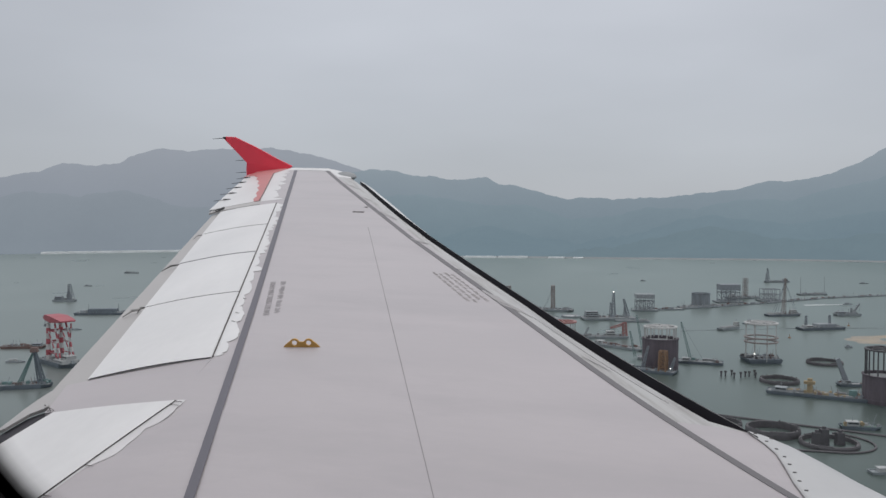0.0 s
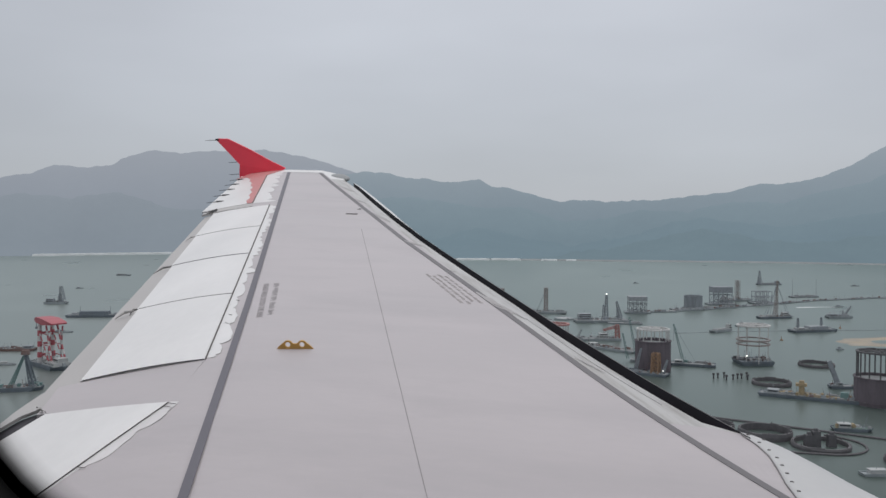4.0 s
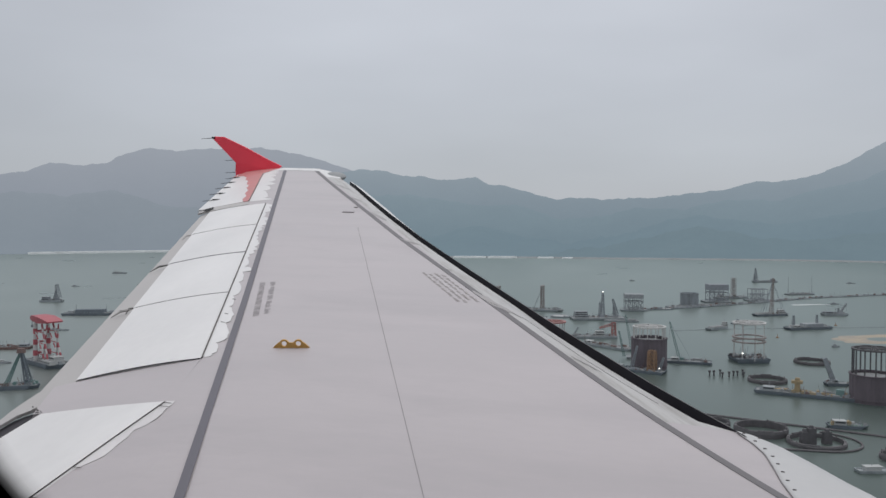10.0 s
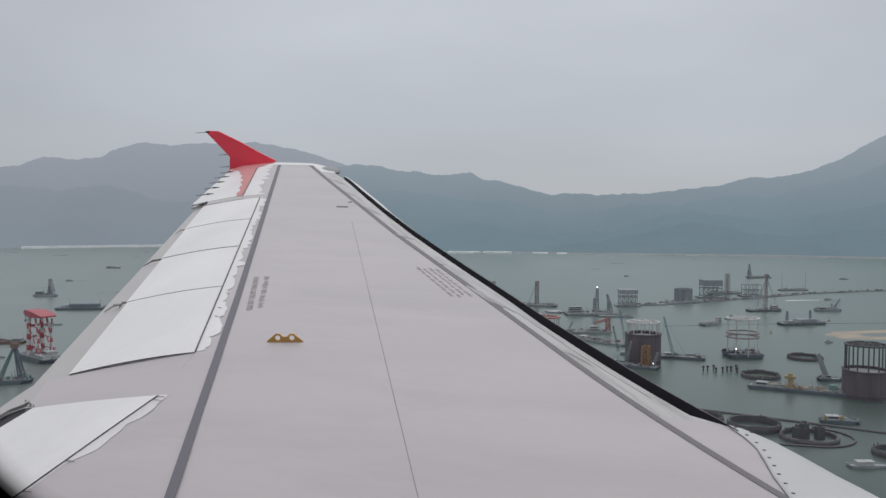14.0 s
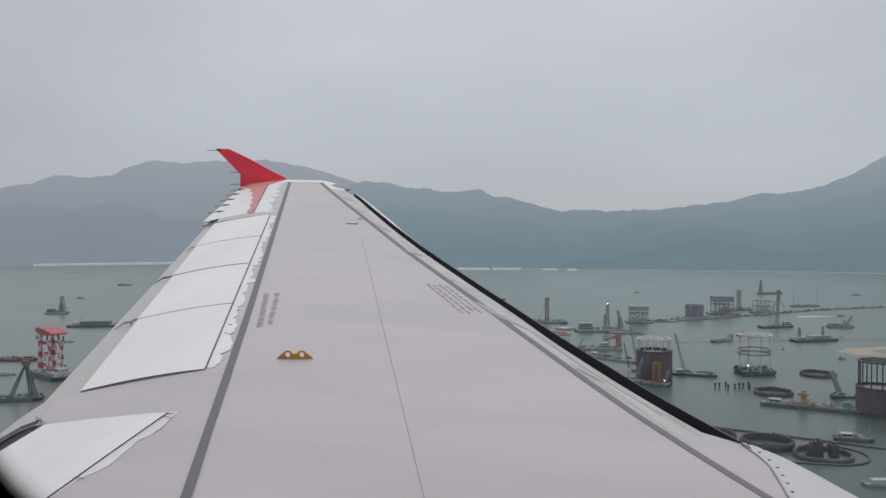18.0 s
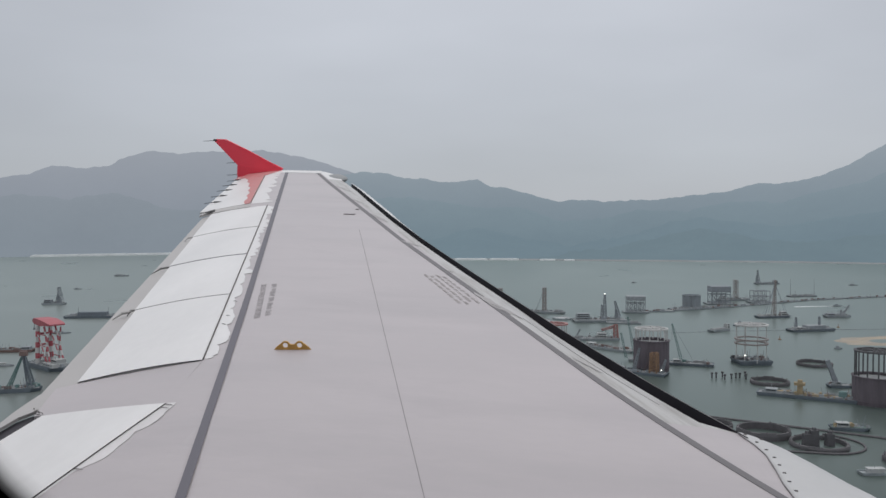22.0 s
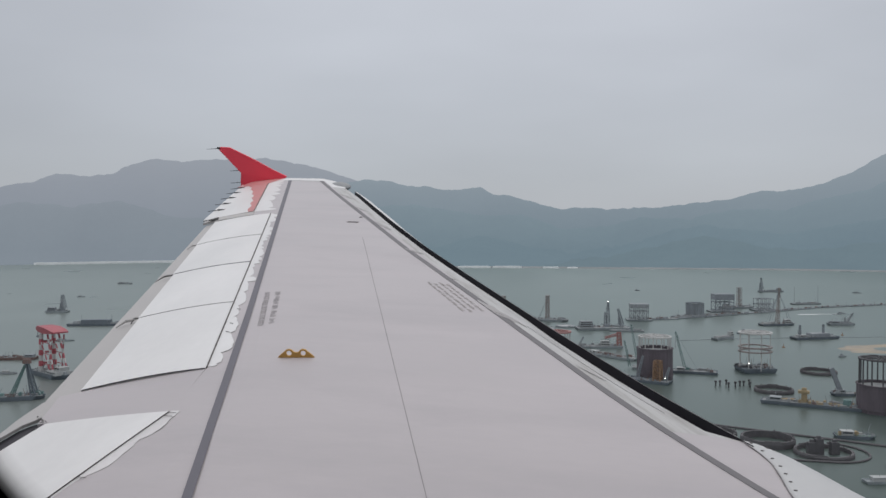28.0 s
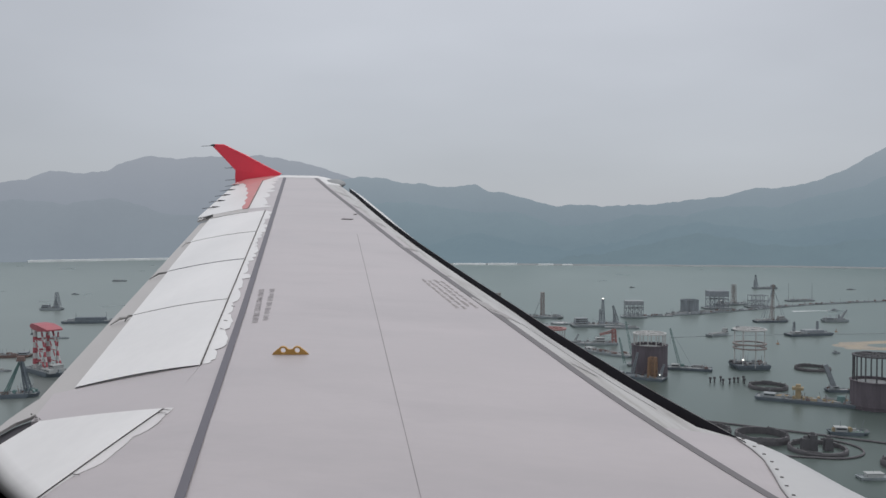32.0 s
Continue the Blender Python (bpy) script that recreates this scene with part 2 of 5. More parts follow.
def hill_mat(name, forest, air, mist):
    """Backdrop of wooded slopes kilometres off: dim forest, with haze painted on as emission that pales with height."""
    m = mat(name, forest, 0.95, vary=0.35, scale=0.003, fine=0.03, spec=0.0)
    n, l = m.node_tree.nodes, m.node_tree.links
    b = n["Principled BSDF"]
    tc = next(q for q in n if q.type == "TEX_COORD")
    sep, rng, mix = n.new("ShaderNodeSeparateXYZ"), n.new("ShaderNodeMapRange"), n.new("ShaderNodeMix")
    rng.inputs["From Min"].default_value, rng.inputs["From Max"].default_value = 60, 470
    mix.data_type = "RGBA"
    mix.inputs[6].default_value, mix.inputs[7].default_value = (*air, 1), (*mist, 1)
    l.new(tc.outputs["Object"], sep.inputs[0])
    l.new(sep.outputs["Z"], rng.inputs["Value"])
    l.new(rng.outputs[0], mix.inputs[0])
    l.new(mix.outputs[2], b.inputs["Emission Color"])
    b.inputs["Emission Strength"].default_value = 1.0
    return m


# painted haze in steps: each range further back glows paler
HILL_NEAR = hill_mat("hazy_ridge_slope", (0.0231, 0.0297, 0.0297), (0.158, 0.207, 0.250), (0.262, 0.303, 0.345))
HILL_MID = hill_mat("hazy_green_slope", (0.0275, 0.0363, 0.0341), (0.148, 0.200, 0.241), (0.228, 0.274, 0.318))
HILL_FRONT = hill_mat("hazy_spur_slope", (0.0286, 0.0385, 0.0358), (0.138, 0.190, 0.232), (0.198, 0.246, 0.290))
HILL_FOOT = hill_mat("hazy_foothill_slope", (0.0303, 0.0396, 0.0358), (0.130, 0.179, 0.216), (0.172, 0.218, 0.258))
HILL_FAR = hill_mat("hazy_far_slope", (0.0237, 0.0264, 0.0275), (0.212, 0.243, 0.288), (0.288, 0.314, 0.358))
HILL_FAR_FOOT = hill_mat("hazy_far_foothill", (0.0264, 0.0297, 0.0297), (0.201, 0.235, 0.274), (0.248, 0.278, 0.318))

WATER = bpy.data.materials.new("green_grey_sea")
WATER.use_nodes = True
n, l = WATER.node_tree.nodes, WATER.node_tree.links
n.remove(n["Principled BSDF"])
tc = n.new("ShaderNodeTexCoord")
n1, n2 = n.new("ShaderNodeTexNoise"), n.new("ShaderNodeTexNoise")
for node, sc, det in ((n1, 0.0022, 5), (n2, 0.006, 2)):
    node.inputs["Scale"].default_value, node.inputs["Detail"].default_value = sc, det
    l.new(tc.outputs["Object"], node.inputs["Vector"])
silt = n.new("ShaderNodeMix")
silt.data_type = "RGBA"
silt.inputs[6].default_value = (0.049, 0.067, 0.062, 1)
silt.inputs[7].default_value = (0.064, 0.080, 0.073, 1)
l.new(n1.outputs["Fac"], silt.inputs[0])
body, sheen = n.new("ShaderNodeBsdfDiffuse"), n.new("ShaderNodeBsdfGlossy")
sheen.inputs["Color"].default_value = (0.77, 0.85, 0.84, 1)
# haze over the left of the sea, painted as a paler body colour
left_haze, left_haze_mix, place_xyz = n.new("ShaderNodeMapRange"), n.new("ShaderNodeMix"), n.new("ShaderNodeSeparateXYZ")
left_haze.interpolation_type = "SMOOTHSTEP"
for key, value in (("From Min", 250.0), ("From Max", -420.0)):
    left_haze.inputs[key].default_value = value
left_haze_mix.data_type = "RGBA"
left_haze_mix.inputs[7].default_value = (0.116, 0.128, 0.123, 1)
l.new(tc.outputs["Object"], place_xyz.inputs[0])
l.new(place_xyz.outputs["X"], left_haze.inputs["Value"])
l.new(left_haze.outputs[0], left_haze_mix.inputs[0])
l.new(silt.outputs[2], left_haze_mix.inputs[6])
l.new(left_haze_mix.outputs[2], body.inputs["Color"])
rr = n.new("ShaderNodeMapRange")
rr.inputs["To Min"].default_value, rr.inputs["To Max"].default_value = 0.25, 0.33
l.new(n2.outputs["Fac"], rr.inputs["Value"])
l.new(rr.outputs[0], sheen.inputs["Roughness"])
lw = n.new("ShaderNodeLayerWeight")
lw.inputs["Blend"].default_value = 0.5
gl = n.new("ShaderNodeMapRange")
for key, value in (("From Min", 0.62), ("From Max", 1.0), ("To Min", 0.0), ("To Max", 0.58)):
    gl.inputs[key].default_value = value
l.new(lw.outputs["Facing"], gl.inputs["Value"])
both = n.new("ShaderNodeMixShader")
l.new(gl.outputs[0], both.inputs[0])
l.new(body.outputs[0], both.inputs[1])
l.new(sheen.outputs[0], both.inputs[2])
l.new(both.outputs[0], n["Material Output"].inputs["Surface"])


# see-through black that imitates the seal's soft, unfocused edge
SEAL_BLUR = bpy.data.materials.new("seal_blur_fade")
SEAL_BLUR.use_nodes = True
n, l = SEAL_BLUR.node_tree.nodes, SEAL_BLUR.node_tree.links
tc, fade_uv = n.new("ShaderNodeTexCoord"), n.new("ShaderNodeSeparateXYZ")
l.new(tc.outputs["UV"], fade_uv.inputs[0])
n["Principled BSDF"].inputs["Base Color"].default_value = (0.006, 0.005, 0.005, 1)
n["Principled BSDF"].inputs["Roughness"].default_value = 0.9
n["Principled BSDF"].inputs["Specular IOR Level"].default_value = 0.0
l.new(fade_uv.outputs["X"], n["Principled BSDF"].inputs["Alpha"])


# ------------------------------------------------------------ mesh helpers
def part(name, bm, material, parent=None, label="", smooth=False):
    me = bpy.data.meshes.new(name)
    bmesh.ops.recalc_face_normals(bm, faces=bm.faces[:])
    bm.to_mesh(me)
    bm.free()
    me.materials.append(material)
    if smooth:
        for p in me.polygons:
            p.use_smooth = True
    ob = new(name, me)
    ob.parent = parent
    if label:
        tagged(ob, label)
    return ob


def thing(name, label, category, m=None, group="", kind=""):
    ob = tagged(new(name), label, category, group, kind)
    if m is not None:
        ob.matrix_world = m
    return ob


def box(bm, x0, x1, y0, y1, z0, z1, taper=0.0):
    a = [(x0, y0, z0), (x1, y0, z0), (x1, y1, z0), (x0, y1, z0)]
    c = [(x0 + taper, y0 + taper, z1), (x1 - taper, y0 + taper, z1), (x1 - taper, y1 - taper, z1), (x0 + taper, y1 - taper, z1)]
    v = [bm.verts.new(p) for p in a + c]
    for f in ((0, 3, 2, 1), (4, 5, 6, 7), (0, 1, 5, 4), (1, 2, 6, 5), (2, 3, 7, 6), (3, 0, 4, 7)):
        bm.faces.new([v[i] for i in f])


def bar(bm, p, q, r, r2=None, sides=4):
    """A straight round or square bar from p to q."""
    p, q = Vector(p), Vector(q)
    r2 = r if r2 is None else r2
    d = (q - p).normalized()
    u = d.cross(Vector((0, 0, 1)))
    u = u.normalized() if u.length > 1e-3 else Vector((1, 0, 0))
    w = d.cross(u)
    rings = []
    for c, rad in ((p, r), (q, r2)):
        rings.append([bm.verts.new(c + (u * math.cos(a) + w * math.sin(a)) * rad) for a in (2 * math.pi * (i + 0.5) / sides for i in range(sides))])
    for i in range(sides):
        j = (i + 1) % sides
        bm.faces.new((rings[0][i], rings[0][j], rings[1][j], rings[1][i]))
    bm.faces.new(rings[0][::-1])
    bm.faces.new(rings[1])


def tube_path(bm, pts, r, sides=6, closed=False):
    """A bent pipe along points."""
    pts = [Vector(p) for p in pts]
    rings, count = [], len(pts)
    for i, p in enumerate(pts):
        a = pts[(i - 1) % count] if closed or i else p
        c = pts[(i + 1) % count] if closed or i < count - 1 else p
        d = (c - a).normalized()
        u = d.cross(Vector((0, 0, 1))).normalized()
        w = d.cross(u)
        rings.append([bm.verts.new(p + (u * math.cos(k) + w * math.sin(k)) * r) for k in (2 * math.pi * j / sides for j in range(sides))])
    for i in range(count if closed else count - 1):
        A, B = rings[i], rings[(i + 1) % count]
        for j in range(sides):
            bm.faces.new((A[j], A[(j + 1) % sides], B[(j + 1) % sides], B[j]))
    if not closed:
        bm.faces.new(rings[0][::-1])
        bm.faces.new(rings[-1])


def slab(bm, grid, low):
    """A closed slab: grid[i][j] are top points, low(p) gives the point beneath."""
    top = [[bm.verts.new(p) for p in row] for row in grid]
    bot = [[bm.verts.new(low(p)) for p in row] for row in grid]
    R, C = len(grid), len(grid[0])
    for i in range(R - 1):
        for j in range(C - 1):
            bm.faces.new((top[i][j], top[i + 1][j], top[i + 1][j + 1], top[i][j + 1]))
            bm.faces.new((bot[i][j], bot[i][j + 1], bot[i + 1][j + 1], bot[i + 1][j]))
    for i in range(R - 1):
        for j in (0, C - 1):
            bm.faces.new((top[i][j], bot[i][j], bot[i + 1][j], top[i + 1][j]))
    for j in range(C - 1):
        for i in (0, R - 1):
            bm.faces.new((top[i][j], top[i][j + 1], bot[i][j + 1], bot[i][j]))


def revolve(bm, profile, segs, wobble=0.0, close=True):
    """A ring of revolution: profile of (radius, z), closed on itself; wobble corrugates the radius."""
    rings = []
    for i in range(segs):
        a = 2 * math.pi * i / segs
        k = wobble if i % 4 in (0, 1) else 0.0
        rings.append([bm.verts.new(((r + k) * math.cos(a), (r + k) * math.sin(a), z)) for r, z in profile])
    m = len(profile)
    for i in range(segs):
        A, B = rings[i], rings[(i + 1) % segs]
        for j in range(m if close else m - 1):
            bm.faces.new((A[j], B[j], B[(j + 1) % m], A[(j + 1) % m]))


def lattice(bm, base, top, w0, w1, bays, r, rb=None):
    """A four-legged lattice mast from base to top."""
    base, top = Vector(base), Vector(top)
    rb = rb or r * 0.6
    d = (top - base).normalized()
    u = d.cross(Vector((0, 1, 0))).normalized()
    w = d.cross(u)
    corner = lambda t, i: base.lerp(top, t) + (u * (1, 1, -1, -1)[i] + w * (1, -1, -1, 1)[i]) * ((w0 + (w1 - w0) * t) / 2)
    for i in range(4):
        bar(bm, corner(0, i), corner(1, i), r)
        for k in range(bays):
            a, c = k / bays, (k + 1) / bays
            bar(bm, corner(a, i), corner(c, (i + 1) % 4), rb)
            bar(bm, corner(c, i), corner(c, (i + 1) % 4), rb)

# ------------------------------------------------------------ the wing (x forward, y outboard, z up from its box top)
BETA, SWING, ABOVE = radians(11.42), radians(12.3), 1.75
w_up = Vector((0, math.cos(BETA), math.sin(BETA)))
w_ahead = Vector((0, math.sin(BETA), -math.cos(BETA)))
w_out = w_ahead * math.cos(SWING) + Vector((1, 0, 0)) * math.sin(SWING)
w_fwd = Vector((1, 0, 0)) * math.cos(SWING) - w_ahead * math.sin(SWING)
WING = HAND @ Matrix.Translation(-ABOVE * w_up) @ Matrix((w_fwd, w_out, w_up)).transposed().to_4x4()
wing = thing("airliner_wing", "pale grey airliner wing with white spoilers and a red wingtip", "aircraft wing", WING)
TIP = 16.3


def lerp(a, b, t):
    return a + (b - a) * t


def front_band(y):
    return -0.32 - 0.52 * (y - 5.3) + 0.045 * max(5.3 - max(y, 3.2), 0) ** 2


def rear_band(y):
    return -1.73 - 0.373 * (y - 2.94)


def droop(y):
    return lerp(0.15, 1.05, min(max((y - 4.2) / 1.8, 0), 1)) if y < 6 else max(1.05 - 0.105 * (y - 6), 0.26)


def surf(f, y, up=0.0):
    d, e = f - front_band(y), rear_band(y) - f
    z = -droop(y) * d * d if d > 0 else (-0.12 * e ** 1.35 if e > 0 else 0.0)
    return Vector((f, y, z + up))


def hinge(y):
    return -2.57 - 0.369 * (y - 4.69)


def aileron_hinge(y):
    return -5.44 - 0.377 * (y - 11.64)


def trailing(y):
    return -3.77 - 0.385 * (y - 5.02)


def patch(bm, y0, y1, rear, front, ny, nf, up=0.0, thick=0.02):
    """A skin between two chordwise limits, following the wing's curve."""
    rows = []
    for i in range(ny + 1):
        y = lerp(y0, y1, i / ny)
        a, c = rear(y), front(y)
        rows.append([surf(lerp(a, c, j / nf), y, up) for j in range(nf + 1)])
    slab(bm, rows, lambda p: Vector((p.x, p.y, p.z - thick)))


def fair_line(y):
    """Where the bolted fairing meets the skin."""
    return float(np.interp(y, (0.2, 2.4, 3.2, 3.5, 3.64, 3.80, 3.95, 4.07, 4.15, 4.23, 4.26), (2.4, 1.2, 0.875, 0.829, 0.809, 0.803, 0.792, 0.759, 0.724, 0.686, 0.67)))


def nose(y):
    """How far the fixed skin runs ahead of the front band: to the slat gap, or round the tip's leading edge."""
    if y > 14.9:
        return (0.27 + 0.10 * min((y - 14.9) / 0.8, 1.0)) * (1 - 0.9 * (max(y - 15.75, 0) / 0.57) ** 2)
    if y > 4.30:
        return float(np.interp(y, (5.4, 6.0, 6.5, 6.9, 7.5, 8.2, 9.0, 10.4, 12.1, 13.3, 14.9), (0.265, 0.29, 0.28, 0.215, 0.16, 0.13, 0.11, 0.125, 0.19, 0.25, 0.27)))
    if y > 4.22:
        return lerp(0.41, 0.265, (y - 4.22) / 0.08)
    return fair_line(y) + 0.01 - front_band(y)


# fixed skin of the wing box
bm = bmesh.new()
inner_hinge = lambda y: -2.427 - 0.075 * (4.0 - y)
box_rear = lambda y: inner_hinge(y) if y < 3.96 else (lerp(-2.423, -2.57, (y - 3.96) / 0.73) if y < 4.69 else hinge(y))
patch(bm, 0.26, 3.96, box_rear, front_band, 14, 8, thick=0.16)
patch(bm, 3.96, 4.69, box_rear, front_band, 4, 8, thick=0.16)
patch(bm, 4.69, 11.42, hinge, front_band, 28, 8, thick=0.14)
patch(bm, 11.42, TIP, aileron_hinge, front_band, 20, 8, thick=0.1)
part("upper_skin", bm, WING_GREY, wing, "pale pinkish-grey painted skin with faint streaks", smooth=False)

# leading edge strip ahead of the front band
bm = bmesh.new()
patch(bm, 4.22, 4.62, front_band, lambda y: front_band(y) + nose(y), 30, 6, up=0.0, thick=0.05)
patch(bm, 4.62, 14.35, front_band, lambda y: front_band(y) + nose(y), 40, 6, up=0.0, thick=0.05)
patch(bm, 14.35, 14.9, front_band, lambda y: front_band(y) + nose(y), 6, 6, up=0.0, thick=0.05)
part("leading_edge_strip", bm, EDGE_GREY, wing, "scuffed pale grey strip along the leading edge")
bm = bmesh.new()
patch(bm, 14.9, TIP, front_band, lambda y: front_band(y) + nose(y), 24, 8, up=0.0, thick=0.06)
part("tip_nose", bm, PANEL_WHITE, wing, "white rounded nose of the wing tip")
bm = bmesh.new()
patch(bm, 0.26, 4.22, front_band, lambda y: front_band(y) + nose(y), 14, 6, thick=0.05)
part("inboard_skin", bm, WING_GREY, wing)

# rounded cap closing the wing tip
bm = bmesh.new()
rows = []
for i in range(25):
    f = lerp(aileron_hinge(TIP) - 0.05, front_band(TIP) + nose(TIP), i / 24)
    p = surf(f, TIP)
    rows.append([p + Vector((0, 0.055 * math.sin(a), 0.014 * math.cos(a) - 0.006)) for a in (math.pi * k / 6 for k in range(7))])
slab(bm, rows, lambda p: Vector((p.x, p.y - 0.02, p.z - 0.01)))
part("tip_cap", bm, PANEL_WHITE, wing, "white rounded cap of the wing tip")
bm = bmesh.new()
patch(bm, 15.9, TIP + 0.01, lambda y: aileron_hinge(y) + 0.1, front_band, 6, 8, up=0.005, thick=0.004)
part("tip_strip", bm, PANEL_WHITE, wing, "white painted strip along the wing tip")

# tapes that cover the spar joints
rear_tape = lambda y: rear_band(y) - 0.012 - 0.02 * max(6 - y, 0) / 3
front_tape = lambda y: front_band(y) + float(np.interp(y, (5.2, 7.0, 9.0, 14.0, 16.0), (0.013, -0.032, -0.092, -0.09, -0.062)))
for name, line, w0, w1 in (("rear_spar_band", rear_tape, 0.044, 0.072), ("front_spar_band", front_tape, 0.040, 0.082)):
    bm = bmesh.new()
    patch(bm, 0.26, 15.95, lambda y: line(y) - lerp(w0, w1, y / 16) / 2, lambda y: line(y) + lerp(w0, w1, y / 16) / 2, 60, 2, up=0.003, thick=0.002)
    part(name, bm, REAR_BAND if name == "rear_spar_band" else BAND_GREY, wing, "dark grey sealant band")

# bays under the spoilers, their shade put in as a black base colour
bm = bmesh.new()
patch(bm, 0.26, 4.0, lambda y: -3.2, lambda y: inner_hinge(y) + 0.01, 6, 4, up=-0.04)
patch(bm, 4.3, 11.45, lambda y: hinge(y) - 0.82, lambda y: hinge(y) + 0.02, 24, 6, up=-0.045)
patch(bm, 11.6, TIP - 0.1, lambda y: aileron_hinge(y) - 0.2, lambda y: aileron_hinge(y) + 0.02, 10, 2, up=-0.03)
part("spoiler_bay", bm, GAP_SHADE, wing, "bay floor under the spoilers, its shade coloured black")

# outboard spoilers, hinged along the swept line
ALONG, AFT = Vector((-0.346, 0.938)), Vector((-0.938, -0.346))


def hinge_point(s, t, up=0.0):
    q = Vector((-2.57, 4.69)) + ALONG * s + AFT * t
    return surf(q.x, q.y, up)


for s0, s1 in ((0.0, 1.76), (1.76, 3.51), (3.51, 5.27), (5.27, 7.17)):
    bm = bmesh.new()
    near = 0.008 if s0 else 0.0
    grid = [[hinge_point(lerp(s0 + near, s1 - 0.008, i / 12), lerp(0.008, lerp(0.785, 0.83, (s0 + s1) / 14.4), j / 8), 0.004 + 0.008 * math.sin(math.pi * j / 8)) for j in range(9)] for i in range(13)]
    slab(bm, grid, lambda p: Vector((p.x, p.y, p.z - 0.022)))
    part("spoiler", bm, PANEL_WHITE, wing, "white spoiler panel lying flush")
bm = bmesh.new()
spoiler_rear = lambda y: -3.183 - 0.105 * (3.91 - y)
grid = [[surf(lerp(inner_hinge(lerp(0.6, 3.985, i / 10)) - 0.0015, spoiler_rear(lerp(0.6, 3.91, i / 10)), j / 6), lerp(0.6, lerp(3.985, 3.91, j / 6), i / 10), 0.006) for j in range(7)] for i in range(11)]
slab(bm, grid, lambda p: Vector((p.x, p.y, p.z - 0.022)))
part("spoiler", bm, PANEL_WHITE, wing, "white inboard spoiler panel lying flush")

for s, wide, paint in ((0.0, 0.006, GAP_SHADE), (1.76, 0.007, DARK_LINE), (3.51, 0.016, GAP_SHADE), (5.27, 0.012, DARK_LINE)):
    bm = bmesh.new()
    slab(bm, [[hinge_point(s + e, lerp(0.01, lerp(0.78, 0.81, s / 7), j / 8), 0.0065 + 0.008 * math.sin(math.pi * j / 8)) for j in range(9)] for e in (-wide, 0.0 if not s else wide * 0.5)], lambda p: Vector((p.x, p.y, p.z - 0.004)))
    part("panel_gap", bm, paint, wing, "dark gap between neighbouring spoilers")

for y0, y1, line, paint in ((0.6, 3.98, inner_hinge, DARK_LINE), (4.70, 11.41, hinge, DARK_LINE), (11.8, 16.0, aileron_hinge, TRIM_BROWN)):
    bm = bmesh.new()
    wide = (lambda y: 0.0009) if y1 < 4 else (lambda y: lerp(0.0006, 0.010, y / 16))
    patch(bm, y0, y1, lambda y: line(y) - wide(y), lambda y: line(y) + wide(y), 40, 1, up=0.0085, thick=0.006)
    part("hinge_gap", bm, paint, wing, "thin dark gap along the hinge")

# fixed panel at the trailing edge kink, and the strip between spoilers and aileron
bm = bmesh.new()
grid = []
for i in range(7):
    u = i / 6
    a, c = Vector((-2.423, 3.975)).lerp(Vector((-2.572, 4.684)), u), Vector((-3.25, 3.925)).lerp(Vector((-3.42, 4.352)), u)
    grid.append([surf(lerp(a.x, c.x, j / 8), lerp(a.y, c.y, j / 8)) for j in range(9)])
slab(bm, grid, lambda p: Vector((p.x, p.y, p.z - 0.04)))
part("kink_panel", bm, WING_GREY, wing)
bm = bmesh.new()
grid = []
for i in range(4):
    a = Vector((aileron_hinge(11.42) + 0.02, 11.425)).lerp(Vector((aileron_hinge(11.74) + 0.02, 11.74)), i / 3)
    c = Vector((-6.035, 11.16)).lerp(Vector((-6.125, 11.49)), i / 3)
    grid.append([surf(lerp(a.x, c.x, j / 6), lerp(a.y, c.y, j / 6), 0.004) for j in range(7)])
slab(bm, grid, lambda p: Vector((p.x, p.y, p.z - 0.03)))
part("fixed_strip", bm, FLAP_GREY, wing, "grey fixed strip between spoiler and aileron")

# flaps seen behind the spoilers
bm = bmesh.new()
grid = []
for i in range(25):
    s = lerp(-0.02, 7.3, i / 24)
    t0, t1 = lerp(0.74, 0.79, i / 24), lerp(1.04, 0.97, i / 24)
    grid.append([hinge_point(s, lerp(t0, t1, j / 5), -0.025 - 0.02 * j / 5) for j in range(6)])
slab(bm, grid, lambda p: Vector((p.x, p.y, p.z - 0.03)))
part("outboard_flap", bm, FLAP_GREY, wing, "grey trailing flap")
bm = bmesh.new()
end_front = ((-3.405, 3.78), (-3.385, 3.96), (-3.33, 4.03), (-3.29, 4.06), (-3.38, 4.37))
end_rear = ((-3.50, 3.78), (-3.53, 4.0), (-3.55, 4.10), (-3.56, 4.22), (-3.565, 4.38))
grid = [[surf(lerp(f0, f1, j / 4), lerp(y0, y1, j / 4), -0.012 - 0.028 * j / 4) for j in range(5)] for (f0, y0), (f1, y1) in zip(end_front, end_rear)]
slab(bm, grid, lambda p: Vector((p.x, p.y, p.z - 0.02)))
part("flap_end", bm, FLAP_GREY, wing, "grey rounded corner of the flap")
# near-black slab in place of the shade inside the flap gap
bm = bmesh.new()
gap_front = lambda y: spoiler_rear(y) + 0.02 if y < 3.91 else lerp(-3.163, -3.29, (y - 3.91) / 0.15)
gap_rear = lambda y: float(np.interp(y, (2.6, 3.78, 3.96, 4.03, 4.06), (-3.47, -3.425, -3.405, -3.35, -3.31)))
grid = [[surf(lerp(gap_front(y), gap_rear(y), j / 4), y, -0.036 - 0.002 * j) for j in range(5)] for y in (lerp(2.6, 4.06, i / 28) for i in range(29))]
slab(bm, grid, lambda p: Vector((p.x, p.y, p.z - 0.02)))
part("inboard_flap_gap", bm, GAP_SHADE, wing, "dark open gap ahead of the lowered flap")
